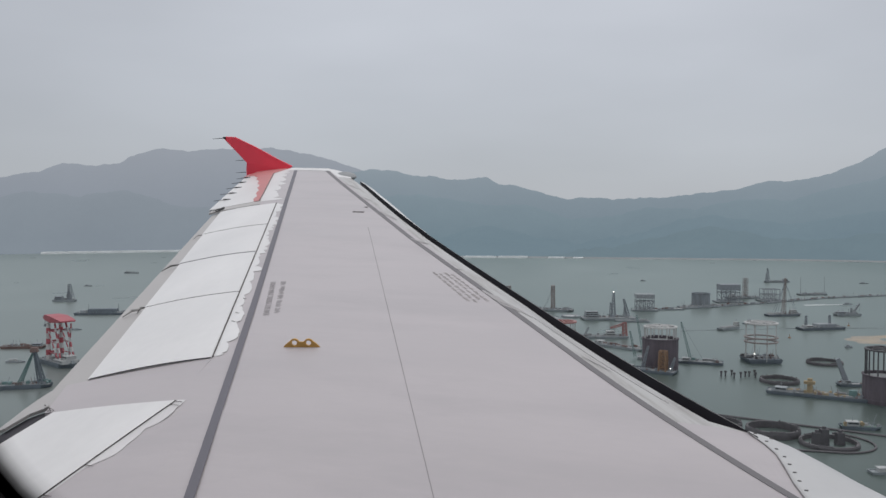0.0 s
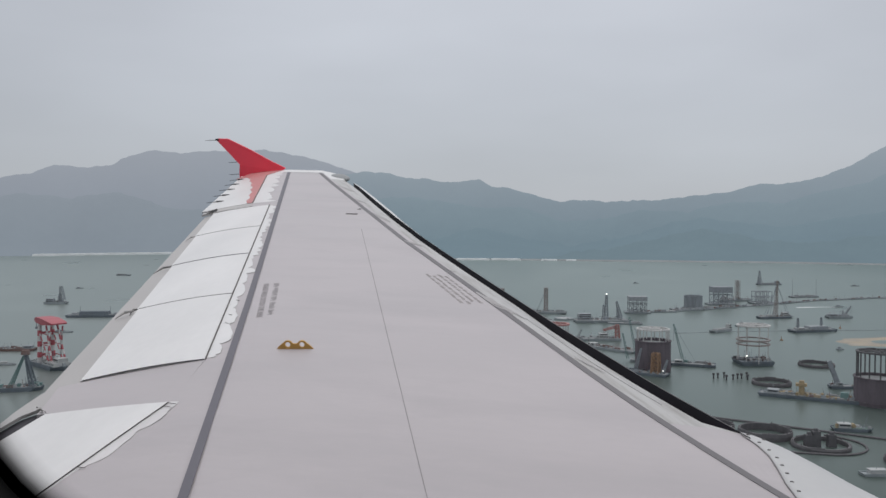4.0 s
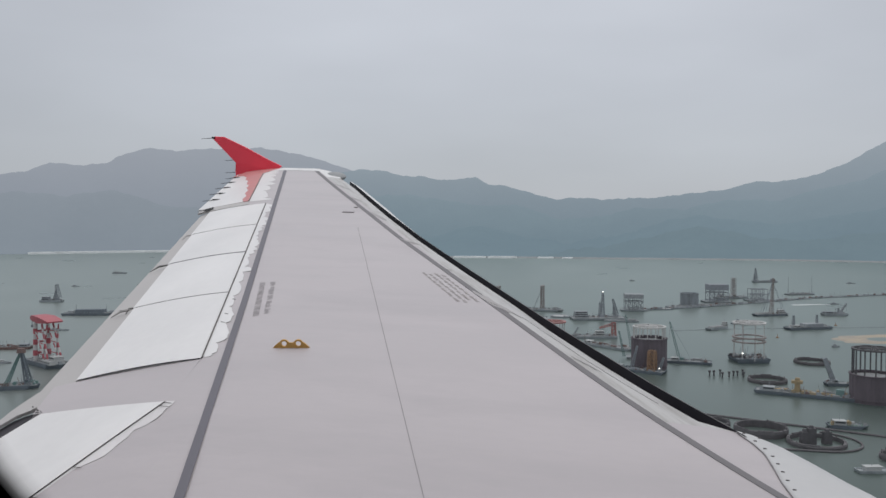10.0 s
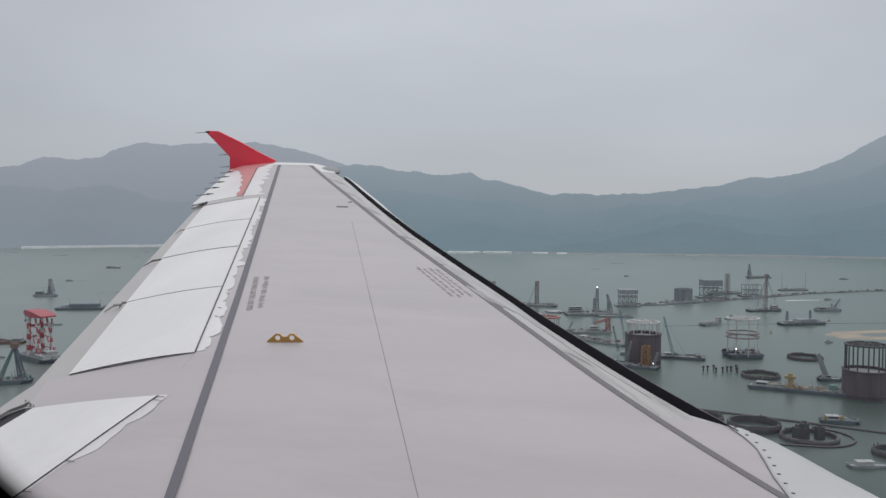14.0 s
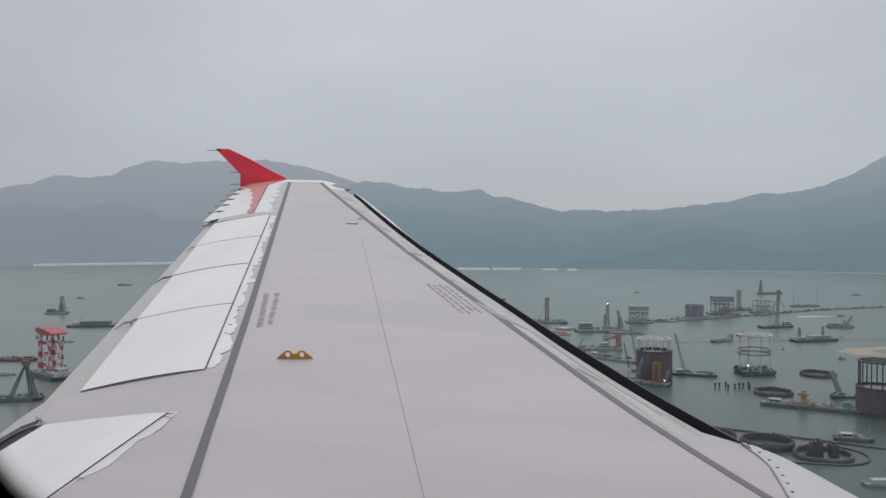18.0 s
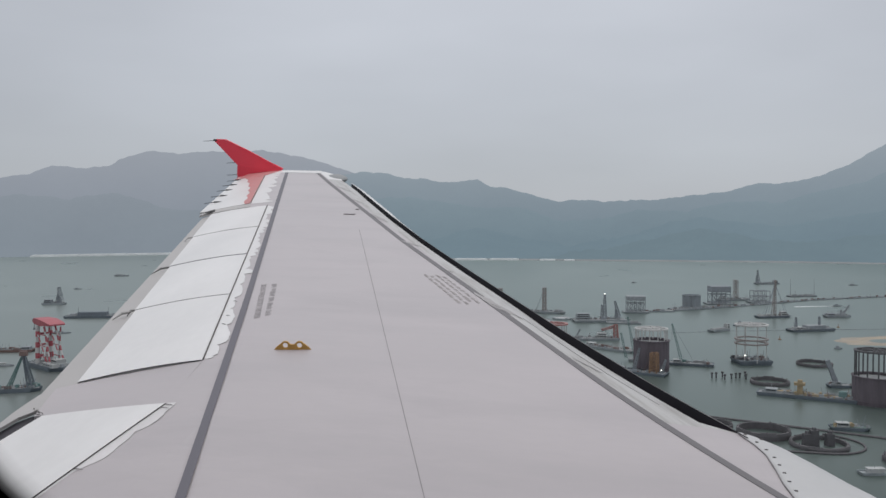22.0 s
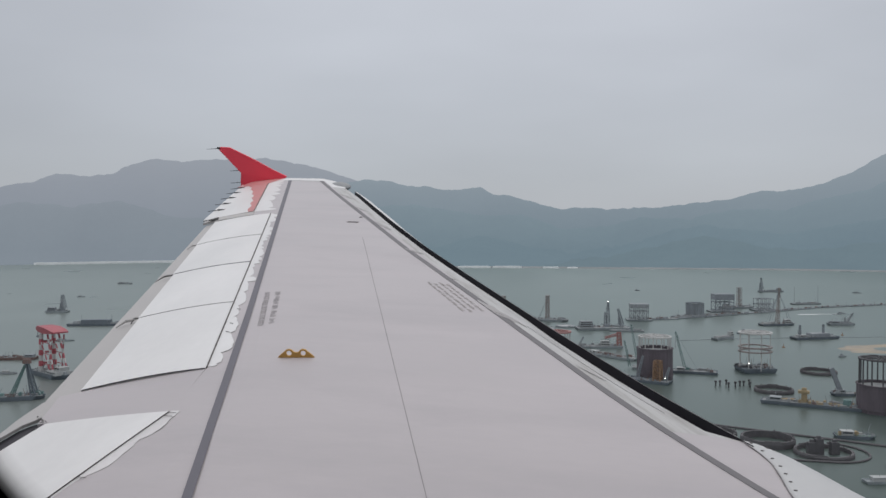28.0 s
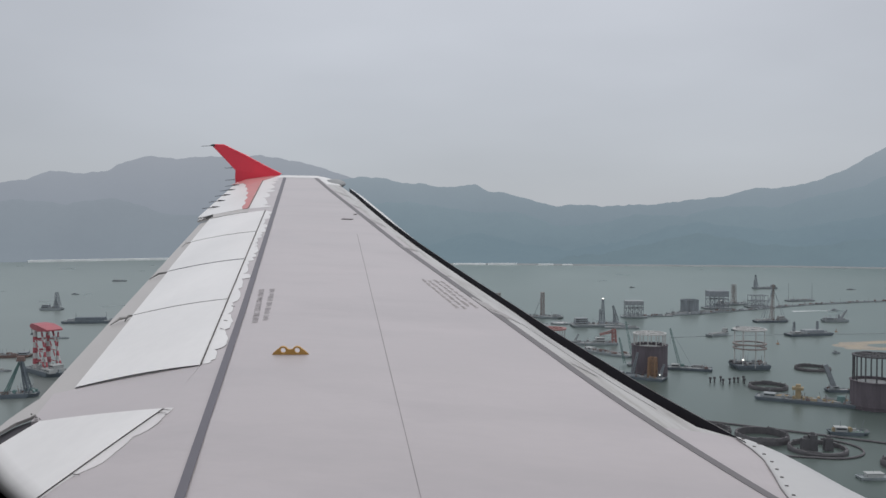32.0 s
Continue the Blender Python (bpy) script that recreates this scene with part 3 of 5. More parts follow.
# torn sealant at the corner of the gap
tear = random.Random(12)
for k in range(7):
    f, y = -3.20 - 0.020 * k + tear.uniform(-0.01, 0.01), 3.935 + 0.016 * k + tear.uniform(-0.012, 0.012)
    bm = bmesh.new()
    a, c = surf(f, y, 0.004), surf(f - tear.uniform(0.005, 0.02), y - tear.uniform(-0.02, 0.03), 0.008)
    bar(bm, a, c, tear.uniform(0.003, 0.007), 0.0025, 5)
    part("torn_sealant", bm, (SCUFF, EDGE_DARK, FLAP_GREY)[k % 3], wing, "torn strip of sealant")

# aileron with its red stripe, and the ragged white overpaint before the hinges
bm = bmesh.new()
grid = []
for i in range(17):
    y = lerp(11.78, 16.02, i / 16)
    a, c = aileron_hinge(y) - 0.012, lerp(-6.20, -7.70, i / 16)
    grid.append([surf(lerp(a, c, j / 6), y - 0.30 * j / 6 * (1 - i / 16), 0.004) for j in range(7)])
slab(bm, grid, lambda p: Vector((p.x, p.y, p.z - 0.025)))
part("aileron", bm, PANEL_WHITE, wing, "white aileron")
bm = bmesh.new()
patch(bm, 11.75, 15.75, lambda y: aileron_hinge(y) - lerp(0.11, 0.44, ((y - 11.75) / 4) ** 2.2) - 0.02 * math.sin(y * 9) - 0.012 * math.sin(y * 23), lambda y: aileron_hinge(y) - 0.014, 30, 3, up=0.008, thick=0.003)
patch(bm, 15.6, TIP + 0.02, lambda y: -7.62, lambda y: -6.86 - 0.12 * (TIP - y), 8, 6, up=0.009, thick=0.004)
part("red_stripe", bm, FADED_RED, wing, "worn faded red stripe leading up to the fence")
rag = random.Random(5)


def ragged(y0, y1, line, depth, long, up=0.0014, wild=1.0):
    """A strip of overpaint whose free edge is brushed in rounded lobes; long: the usual length of a lobe."""
    bm = bmesh.new()
    rows, y, seed = [], y1, rag.uniform(0, 50)
    while y > y0 + 0.02:
        span = min(long * rag.uniform(0.45, 1.5), y - y0)
        wide = depth * (1 + wild * rag.uniform(-0.5, 0.35))
        for k in range(9):
            u = k / 8
            w = wide * (0.62 + 0.38 * math.sin(math.pi * min(u, 0.62) / 1.24)) * (1 - 0.55 * wild * max((u - 0.8) / 0.2, 0) ** 2)
            yy = y - span * u * 0.999
            w = max(w * (1 + 0.16 * noise.noise((yy * 11, seed, 3))), 0.012) * min(1.0, 0.25 + (y1 - yy) / 0.2, 0.55 + (yy - y0) / 0.1)
            rows.append([surf(line(yy) + 0.002, yy, up), surf(line(yy) + w * 0.6, yy, up), surf(line(yy) + w, yy, up)])
        y -= span
    slab(bm, rows, lambda p: Vector((p.x, p.y, p.z - 0.001)))
    return bm


part("sealant_edge", ragged(4.72, 11.40, hinge, 0.106, 0.30, wild=0.75), PANEL_WHITE, wing, "ragged white overpaint along the hinge")
part("sealant_edge", ragged(11.75, 16.1, aileron_hinge, 0.33, 0.6, wild=0.25), PANEL_WHITE, wing, "ragged white overpaint along the hinge")
bm = bmesh.new()
brushed = lambda y: float(np.interp(y, (0.7, 3.19, 3.24, 3.276, 3.33, 3.51, 3.584, 3.62, 3.68, 3.826, 3.88, 3.937, 4.0), (0.014, 0.016, 0.032, 0.056, 0.088, 0.072, 0.064, 0.046, 0.085, 0.088, 0.061, 0.065, 0.050)))
slab(bm, [[surf(inner_hinge(y) + 0.002 + e * brushed(y) * (1 + 0.10 * noise.noise((y * 14, 2, 5))), y, 0.0009) for e in (0, 0.5, 1)] for y in (lerp(0.7, 4.0, (i / 70) ** 0.7) for i in range(71))], lambda p: Vector((p.x, p.y, p.z - 0.0006)))
part("sealant_edge", bm, SEALANT, wing, "ragged pinkish-white overpaint along the hinge")

for y, off in ((3.965, 0.0), (3.92, 0.006), (3.225, 0.0), (2.95, 0.0)):
    bm = bmesh.new()
    a, c = surf(inner_hinge(y) + 0.004, y, 0.008), surf(inner_hinge(y) + 0.06 + off, y - 0.01, 0.006)
    bar(bm, a, c, 0.0024, 0.0014, 5)
    part("hinge_pin", bm, DARK_LINE, wing, "small dark hinge pin across the gap")

# wisps of grime that run from the front band towards the slat
def wisp(y0, f0, y1, f1, wide, paint, seed):
    """A lens of grime between two places given by span and by distance ahead of the front band."""
    a, c = Vector((front_band(y0) + f0, y0)), Vector((front_band(y1) + f1, y1))
    side = Vector((-(c - a).y, (c - a).x)).normalized()
    rows = []
    for k in range(15):
        t = k / 14
        q = a.lerp(c, t) + side * 0.4 * wide * noise.noise((t * 4, seed, 1))
        w = wide * (math.sin(math.pi * t) ** 0.8 * (0.75 + 0.5 * noise.noise((t * 7, seed, 0))) + 0.04)
        rows.append([surf(q.x + side.x * w * e, q.y + side.y * w * e, 0.0042) for e in (-0.5, 0, 0.5)])
    bm = bmesh.new()
    slab(bm, rows, lambda p: Vector((p.x, p.y, p.z - 0.001)))
    part("grime_wisp", bm, paint, wing, "grey wisp of grime across the edge strip")


for k, (y0, f0, y1, f1, wide) in enumerate(((9.0, -0.10, 8.68, 0.04, 0.055), (6.78, -0.04, 6.14, 0.03, 0.075), (6.45, 0.02, 6.05, 0.09, 0.03), (10.9, -0.05, 10.2, 0.03, 0.07), (13.9, -0.04, 13.1, 0.12, 0.06),
                                            (12.3, -0.06, 11.8, 0.05, 0.05), (5.2, 0.06, 4.95, 0.13, 0.014))):
    wisp(y0, f0, y1, f1, wide, GRIME, k)
wisp(7.60, -0.075, 7.50, 0.02, 0.014, SCUFF, 20)
wisp(6.50, -0.05, 6.30, 0.02, 0.022, SCUFF, 21)
bm = bmesh.new()
patch(bm, 4.5, 6.1, lambda y: front_band(y) + 0.15 + 0.05 * (5.3 - y) - 0.0012, lambda y: front_band(y) + 0.15 + 0.05 * (5.3 - y) + 0.0012, 20, 1, up=0.002, thick=0.0015)
part("strip_seam", bm, SEAM, wing, "fine seam along the edge strip")

# slat standing off the leading edge, and a black sheet for the cove's shade
SLAT0, SLAT1 = 4.25, 14.85


def slat_line(y):
    return front_band(y) + float(np.interp(y, (5.3, 5.7, 6.5, 7.7, 8.6, 9.6, 11.2, 13.0, 14.3), (0.395, 0.385, 0.36, 0.322, 0.30, 0.288, 0.318, 0.386, 0.44)))


def slat_top(y):
    return -0.063 + 0.05 * (max(6.2 - y, 0) / 1.9) ** 1.5


bm = bmesh.new()
rows = []
for i in range(41):
    y = lerp(SLAT0, SLAT1, i / 40)
    rows.append([Vector((slat_line(y) + e, y, slat_top(y) - lerp(1.1, 0.3, min(max((y - 6) / 6, 0), 1)) * e - 1.7 * e * e)) for e in (0, 0.012, 0.06, 0.14, 0.24, 0.34, 0.42)])
slab(bm, rows, lambda p: Vector((p.x, p.y, p.z - 0.003)))
part("slat", bm, PANEL_WHITE, wing, "extended leading-edge slat with a thin bright lip")
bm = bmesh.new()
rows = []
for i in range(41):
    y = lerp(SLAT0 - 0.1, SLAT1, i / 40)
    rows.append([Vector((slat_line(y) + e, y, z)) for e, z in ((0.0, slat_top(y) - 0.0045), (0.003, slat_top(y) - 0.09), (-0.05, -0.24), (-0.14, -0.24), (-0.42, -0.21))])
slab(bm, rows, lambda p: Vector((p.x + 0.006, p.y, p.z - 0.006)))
part("slat_cove", bm, GAP_SHADE, wing, "cove between wing and slat, its shade coloured black")

# white pylon fairing at the inboard end of the slat, with its row of bolts
def fair_brow(y):
    """Where the fairing's upper side turns down."""
    return float(np.interp(y, (0.2, 2.4, 3.4, 3.705, 3.834, 3.992, 4.09, 4.132, 4.165, 4.215, 4.24), (3.1, 1.95, 1.36, 1.168, 1.083, 0.985, 0.915, 0.877, 0.835, 0.775, 0.70)))


bm = bmesh.new()
rows = []
for i in range(81):
    y = lerp(4.238, 0.26, (i / 80) ** 1.8)
    f0, f1, p0 = fair_line(y), fair_brow(y), surf(fair_line(y), y)
    rise = min((f1 - f0) / 0.3, 1)
    row = [Vector((lerp(f0, f1, e), y, p0.z + 0.004 - 0.042 * rise * e ** 2.6)) for e in (k / 14 for k in range(15))]
    row += [Vector((f1 + 0.16 * rise * math.sin(a), y, row[14].z - 0.16 * (1 - math.cos(a)) - 0.03 * math.sin(a))) for a in (radians(90 * k / 8) for k in range(1, 9))]
    rows.append(row)
slab(bm, rows, lambda p: Vector((p.x - 0.004, p.y, p.z - 0.03)))
fairing = part("pylon_fairing", bm, FAIRING_GREY, wing, "pale bolted fairing bulging past the leading edge", smooth=True)
for y, ahead in [(4.2 - 0.0905 * k, 0.030) for k in range(10)] + [(4.165, 0.085)]:
    p = surf(fair_line(y), y) + Vector((ahead, 0, 0.0045 if ahead < 0.05 else -0.0015))
    bm = bmesh.new()
    box(bm, p.x - 0.009, p.x + 0.009, y - 0.005, y + 0.005, p.z - 0.01, p.z + 0.0025, 0.0015)
    part("bolt", bm, DARK_LINE, fairing, "dark bolt head")
bm = bmesh.new()
patch(bm, 0.26, 4.2, lambda y: fair_line(y) - 0.0035 - 0.003 * abs(noise.noise((y * 9, 0, 4))), lambda y: fair_line(y) + 0.0005, 120, 1, up=0.0045, thick=0.004)
part("fairing_seam", bm, SEAM, wing)

# grey light housing under the tip's leading edge
bm = bmesh.new()
bmesh.ops.create_uvsphere(bm, u_segments=20, v_segments=10, radius=1.0)
bmesh.ops.transform(bm, matrix=Matrix.Translation((-5.35, 15.5, -0.05)) @ Matrix.Rotation(radians(27), 4, "Z") @ Matrix.Diagonal((0.20, 0.46, 0.074, 1)), verts=bm.verts[:])
part("tip_light", bm, HOUSING, wing, "grey rounded light housing at the wing tip", smooth=True)

# wingtip fence
bm = bmesh.new()
prof = ((-6.84, 0.035), (-7.2, 0.19), (-7.65, 0.41), (-8.16, 0.63), (-8.38, 0.635), (-8.44, 0.605), (-8.12, 0.31), (-7.88, 0.09), (-7.90, -0.08), (-7.90, -0.29), (-7.5, -0.31), (-6.95, -0.06))
front, back = [[bm.verts.new((f, TIP + 0.05 + d + 0.10 * max(z, 0), z)) for f, z in prof] for d in (0, 0.035)]
bm.faces.new(front)
bm.faces.new(back[::-1])
for i in range(len(prof)):
    j = (i + 1) % len(prof)
    bm.faces.new((front[i], back[i], back[j], front[j]))
bmesh.ops.bevel(bm, geom=[e for e in bm.edges if abs(e.verts[0].co.y - e.verts[1].co.y) < 0.03], offset=0.008, segments=1, affect="EDGES")
fence = part("wingtip_fence", bm, FENCE_RED, wing, "swept red wingtip fence")
bm = bmesh.new()
box(bm, -8.45, -8.36, TIP + 0.10, TIP + 0.16, 0.59, 0.628, 0.008)
part("fence_light", bm, WICK, fence, "small dark light at the fence's top")


def wick(p, q, parent):
    bm = bmesh.new()
    bar(bm, p, q, 0.007, 0.004, 5)
    part("static_wick", bm, WICK, parent, "thin black static wick")


for z, f in ((0.60, -8.44), (0.14, -7.92), (-0.12, -7.92)):
    wick((f, TIP + 0.08, z), (f - 0.20, TIP + 0.02, z - 0.01), fence)
for k in range(5):
    y = 15.5 - 0.75 * k
    f = lerp(-6.20, -7.70, (y - 11.78) / 4.24) + 0.06
    p = surf(f, y - 0.1, 0.012)
    bm = bmesh.new()
    bar(bm, p + Vector((0.10, 0.0, 0.0)), p + Vector((-0.02, -0.02, 0.004)), 0.016, 0.012, 6)
    part("wick_base", bm, WICK, wing, "dark mount of a static wick")
    wick(p, p + Vector((-0.17, -0.08, -0.02)), wing)

# dark hooks at the flap's outer end, and the track covers further in
for f0, y0, f1, y1 in ((-5.955, 11.50, -6.01, 11.22), (-5.88, 11.34, -5.90, 11.05), (-5.93, 11.44, -5.95, 11.20)):
    bm = bmesh.new()
    bar(bm, surf(f0, y0, 0.006), surf(f1, y1, 0.022), 0.013, 0.004, 6)
    part("flap_fitting", bm, WICK, wing, "small dark hooked flap fitting")
for f, y in ((-3.02, 6.104), (-2.885, 5.692), (-2.809, 5.473)):
    bm = bmesh.new()
    bar(bm, surf(f - 0.018, y + 0.008, 0.003), surf(f + 0.018, y - 0.008, 0.003), 0.003, 0.002, 5)
    part("hinge_pin", bm, DARK_LINE, wing, "small dark hinge pin across the gap")
for s, t0, t1, r, paint, label in ((3.505, 0.80, 0.99, 0.009, SCUFF, "thin dark flap fitting"), (1.762, 0.83, 0.975, 0.011, FLAP_GREY, "pale rounded flap track cover"), (1.79, 0.81, 0.86, 0.008, SCUFF, "small dark flap fitting"), (5.28, 0.82, 0.93, 0.008, FLAP_GREY, "pale flap fitting")):
    bm = bmesh.new()
    bar(bm, hinge_point(s, t0, -0.004), hinge_point(s - 0.03, lerp(t0, t1, 0.5), 0.004), r, r * 1.2, 8)
    bar(bm, hinge_point(s - 0.03, lerp(t0, t1, 0.5), 0.004), hinge_point(s - 0.06, t1, -0.03), r * 1.2, r * 0.3, 8)
    part("flap_fitting", bm, paint, wing, label, smooth=True)

# yellow two-holed escape-rope fitting standing on the skin
fit_base, fit_end = Vector((-2.188, 4.962, 0.0)), Vector((-1.948, 5.014, 0.0))
span = (fit_end - fit_base).length
curve = bpy.data.curves.new("fitting_outline", "CURVE")
curve.dimensions, curve.fill_mode, curve.extrude, curve.bevel_depth = "2D", "BOTH", 0.006, 0.0015


def spline(points):
    s = curve.splines.new("POLY")
    s.points.add(len(points) - 1)
    for k, (x, y) in enumerate(points):
        s.points[k].co = (x, y, 0, 1)
    s.use_cyclic_u = True


outline = [(0, 0), (0.01, 0.012), (0.035, 0.034)]
for cx in (0.075, span - 0.075):
    outline += [(cx + 0.03 * math.cos(a), 0.032 + 0.026 * math.sin(a)) for a in (math.pi * (1 - k / 8) for k in range(1, 8))]
    if cx < 0.1:
        outline += [(span / 2 - 0.012, 0.036), (span / 2 + 0.012, 0.036)]
outline += [(span - 0.035, 0.034), (span - 0.01, 0.012), (span, 0)]
spline(outline)
for cx in (0.075, span - 0.075):
    spline([(cx + 0.019 * math.cos(a), 0.030 + 0.019 * math.sin(a)) for a in (2 * math.pi * k / 14 for k in range(14))])
tmp = new("fitting_tmp", curve)
me = bpy.data.meshes.new_from_object(tmp.evaluated_get(bpy.context.evaluated_depsgraph_get()))
bpy.data.objects.remove(tmp)
me.materials.clear()
me.materials.append(GOLD)
lug = new("rope_fitting", me)
lug.parent = wing
tagged(lug, "yellow metal fitting with two round holes")
ax = (fit_end - fit_base).normalized()
lug.matrix_local = Matrix.Translation(fit_base) @ Matrix((ax, Vector((0, 0, 1)), ax.cross(Vector((0, 0, 1))))).transposed().to_4x4()
# foot plate, its brown standing for the shadow at the fitting's base
bm = bmesh.new()
side = Vector((-ax.y, ax.x, 0))
v = [fit_base - side * 0.03, fit_end - side * 0.03, fit_end + side * 0.02, fit_base + side * 0.02]
slab(bm, [[v[0] + Vector((0, 0, 0.006)), v[3] + Vector((0, 0, 0.006))], [v[1] + Vector((0, 0, 0.006)), v[2] + Vector((0, 0, 0.006))]], lambda p: Vector((p.x, p.y, p.z - 0.005)))
part("fitting_foot", bm, TRIM_BROWN, lug, "foot plate coloured dark for the fitting's base shadow")

# long skin seam, small slot marks
bm = bmesh.new()
seam = lambda y: -0.73 - 0.359 * (y - 3.16)
patch(bm, 0.26, 9.62, lambda y: seam(y) - lerp(0.0009, 0.0024, y / 10), lambda y: seam(y) + lerp(0.0009, 0.0024, y / 10), 30, 1, up=0.0015, thick=0.001)
part("skin_seam", bm, SEAM, wing, "thin dark skin seam")
bm = bmesh.new()
patch(bm, 10.74, 10.80, lambda y: -3.63, lambda y: -3.47, 1, 3, up=0.006, thick=0.005)
part("slot_mark", bm, DARK_LINE, wing, "small dark slot in the skin")
bm = bmesh.new()
patch(bm, 11.2, 11.26, lambda y: -3.60, lambda y: -3.56, 1, 1, up=0.006, thick=0.005)
part("slot_mark", bm, DARK_LINE, wing, "small dark slot in the skin")
# stencilled notices, too small to read: rows of short bars
def notice(a, c, high, words, seed, paint=STENCIL):
    pick = random.Random(seed)
    bm = bmesh.new()
    a, c = Vector(a), Vector(c)
    d = (c - a).normalized()
    side = Vector((-d.y, d.x))
    pos, total = 0.0, (c - a).length
    while pos < total - 0.05:
        for _ in range(pick.choice(words)):
            wide = pick.uniform(0.016, 0.024)
            lo, hi = pick.choice(((0, 1), (0, 1), (0, 1), (0.0, 0.75), (0.25, 1)))
            q = [a + d * (pos + u * wide) + side * (w - 0.5) * high for u, w in ((0, lo), (1, lo), (1, hi), (0, hi))]
            slab(bm, [[surf(q[0].x, q[0].y, 0.002), surf(q[3].x, q[3].y, 0.002)], [surf(q[1].x, q[1].y, 0.002), surf(q[2].x, q[2].y, 0.002)]], lambda p: Vector((p.x, p.y, p.z - 0.001)))
            pos += wide + 0.009
            if pos > total:
                break
        pos += 0.035
    tagged(part("stencil_notice", bm, paint, wing, "line of small unreadable grey stencil marks"), kind="stuff")


def lettering(words, a, c, high):
    """A line of stencilled capitals from a towards c, lying on the skin."""
    a, c = Vector(a), Vector(c)
    d = (c - a).normalized()
    side = Vector((-d.y, d.x))
    text = bpy.data.curves.new("stencil_words", "FONT")
    text.body, text.size = words, high / 0.70
    tmp = new("stencil_tmp", text)
    me = bpy.data.meshes.new_from_object(tmp.evaluated_get(bpy.context.evaluated_depsgraph_get()))
    bpy.data.objects.remove(tmp)
    long = max(v.co.x for v in me.vertices)
    bm = bmesh.new()
    bm.from_mesh(me)
    bpy.data.meshes.remove(me)
    for v in bm.verts:
        q = a + d * (v.co.x * (c - a).length / long) + side * (v.co.y - 0.5 * high)
        v.co = surf(q.x, q.y, 0.003)
    bmesh.ops.solidify(bm, geom=bm.faces[:], thickness=0.001)
    tagged(part("stencil_notice", bm, STENCIL, wing, "grey stencilled walking notice"), kind="stuff")


lettering("DO NOT WALK OUTSIDE THIS AREA", (-3.019, 6.68), (-2.625, 5.65), 0.048)
notice((-2.937, 6.72), (-2.572, 5.735), 0.046, (5, 7, 9), 2)
for k in range(4):
    off = 0.058 * k
    notice((-1.70 + off + 0.02 * (k % 2), 7.37 - 0.05 * (k % 2)), (-1.164 + 0.9 * off, 6.37 + 0.01 * k), 0.027, (3, 4, 5, 7), k + 5, FAINT_STENCIL)

# ------------------------------------------------------------ cabin wall with the window's dark seal (same axes as the wing)
WALL_Y = 0.25
curve = bpy.data.curves.new("wall_outline", "CURVE")
curve.dimensions, curve.fill_mode, curve.extrude = "2D", "BOTH", 0.012
rounded = lambda x0, x1, z0, z1, r: [(cx + r * math.cos(a), cz + r * math.sin(a)) for cx, cz, a0 in ((x1 - r, z1 - r, 0), (x0 + r, z1 - r, 90), (x0 + r, z0 + r, 180), (x1 - r, z0 + r, 270)) for a in (radians(a0 + 90 * k / 10) for k in range(11))]
OPENING = (-0.271, 0.156, -0.200, 0.256, 0.094)
# outline extended, unseen, to keep skylight off the near part of the wing
spline([(-5.5, -2.3), (8.0, -2.3), (8.0, 1.5), (-5.5, 1.5)])
spline(rounded(*OPENING))
tmp = new("wall_tmp", curve)
me = bpy.data.meshes.new_from_object(tmp.evaluated_get(bpy.context.evaluated_depsgraph_get()))
bpy.data.objects.remove(tmp)
me.materials.clear()
me.materials.append(CABIN)
wall = tagged(new("wall_cabin", me), "dark plastic cabin wall round the window", "wall", kind="structure")
at_window = WING @ Matrix.Translation((0, WALL_Y, ABOVE)) @ pose(0, 0, 0, 90, 0, 0)
wall.matrix_world = at_window
bm = bmesh.new()
x0, x1, z0, z1, r = OPENING
inset = lambda e: rounded(x0 + e, x1 - e, z0 + e, z1 - e, r - e)
rings = [[bm.verts.new((x, z, d)) for x, z in inset(e)] for e, d in ((-0.02, 0.016), (0.0, 0.014), (0.005, 0.0), (0.006, -0.010), (0.0, -0.014), (-0.02, -0.014))]
for k in range(6):
    A, B = rings[k], rings[(k + 1) % 6]
    for i in range(len(A)):
        j = (i + 1) % len(A)
        bm.faces.new((A[i], A[j], B[j], B[i]))
seal = part("window_1", bm, SEAL, None)
seal.matrix_world = at_window
tagged(seal, "black rubber seal of the cabin window", "window", kind="structure")
# added dark strip that fades inward, in place of the seal's out-of-focus blur
bm = bmesh.new()
across = bm.loops.layers.uv.new("across")
STEPS = (0.003, 0.0098, 0.0130, 0.0165, 0.0205, 0.0262)
blur_fade = (1.0, 1.0, 0.88, 0.54, 0.19, 0.0)
rings = [[bm.verts.new((x, z, -0.012)) for x, z in inset(e)] for e in STEPS]
for k in range(5):
    A, B = rings[k], rings[k + 1]
    for i in range(len(A)):
        j = (i + 1) % len(A)
        for loop, v in zip(bm.faces.new((A[i], A[j], B[j], B[i])).loops, (blur_fade[k], blur_fade[k], blur_fade[k + 1], blur_fade[k + 1])):
            loop[across].uv = (v, 0.5)
part("seal_blur", bm, SEAL_BLUR, seal, "dark strip imitating the seal's out-of-focus edge")

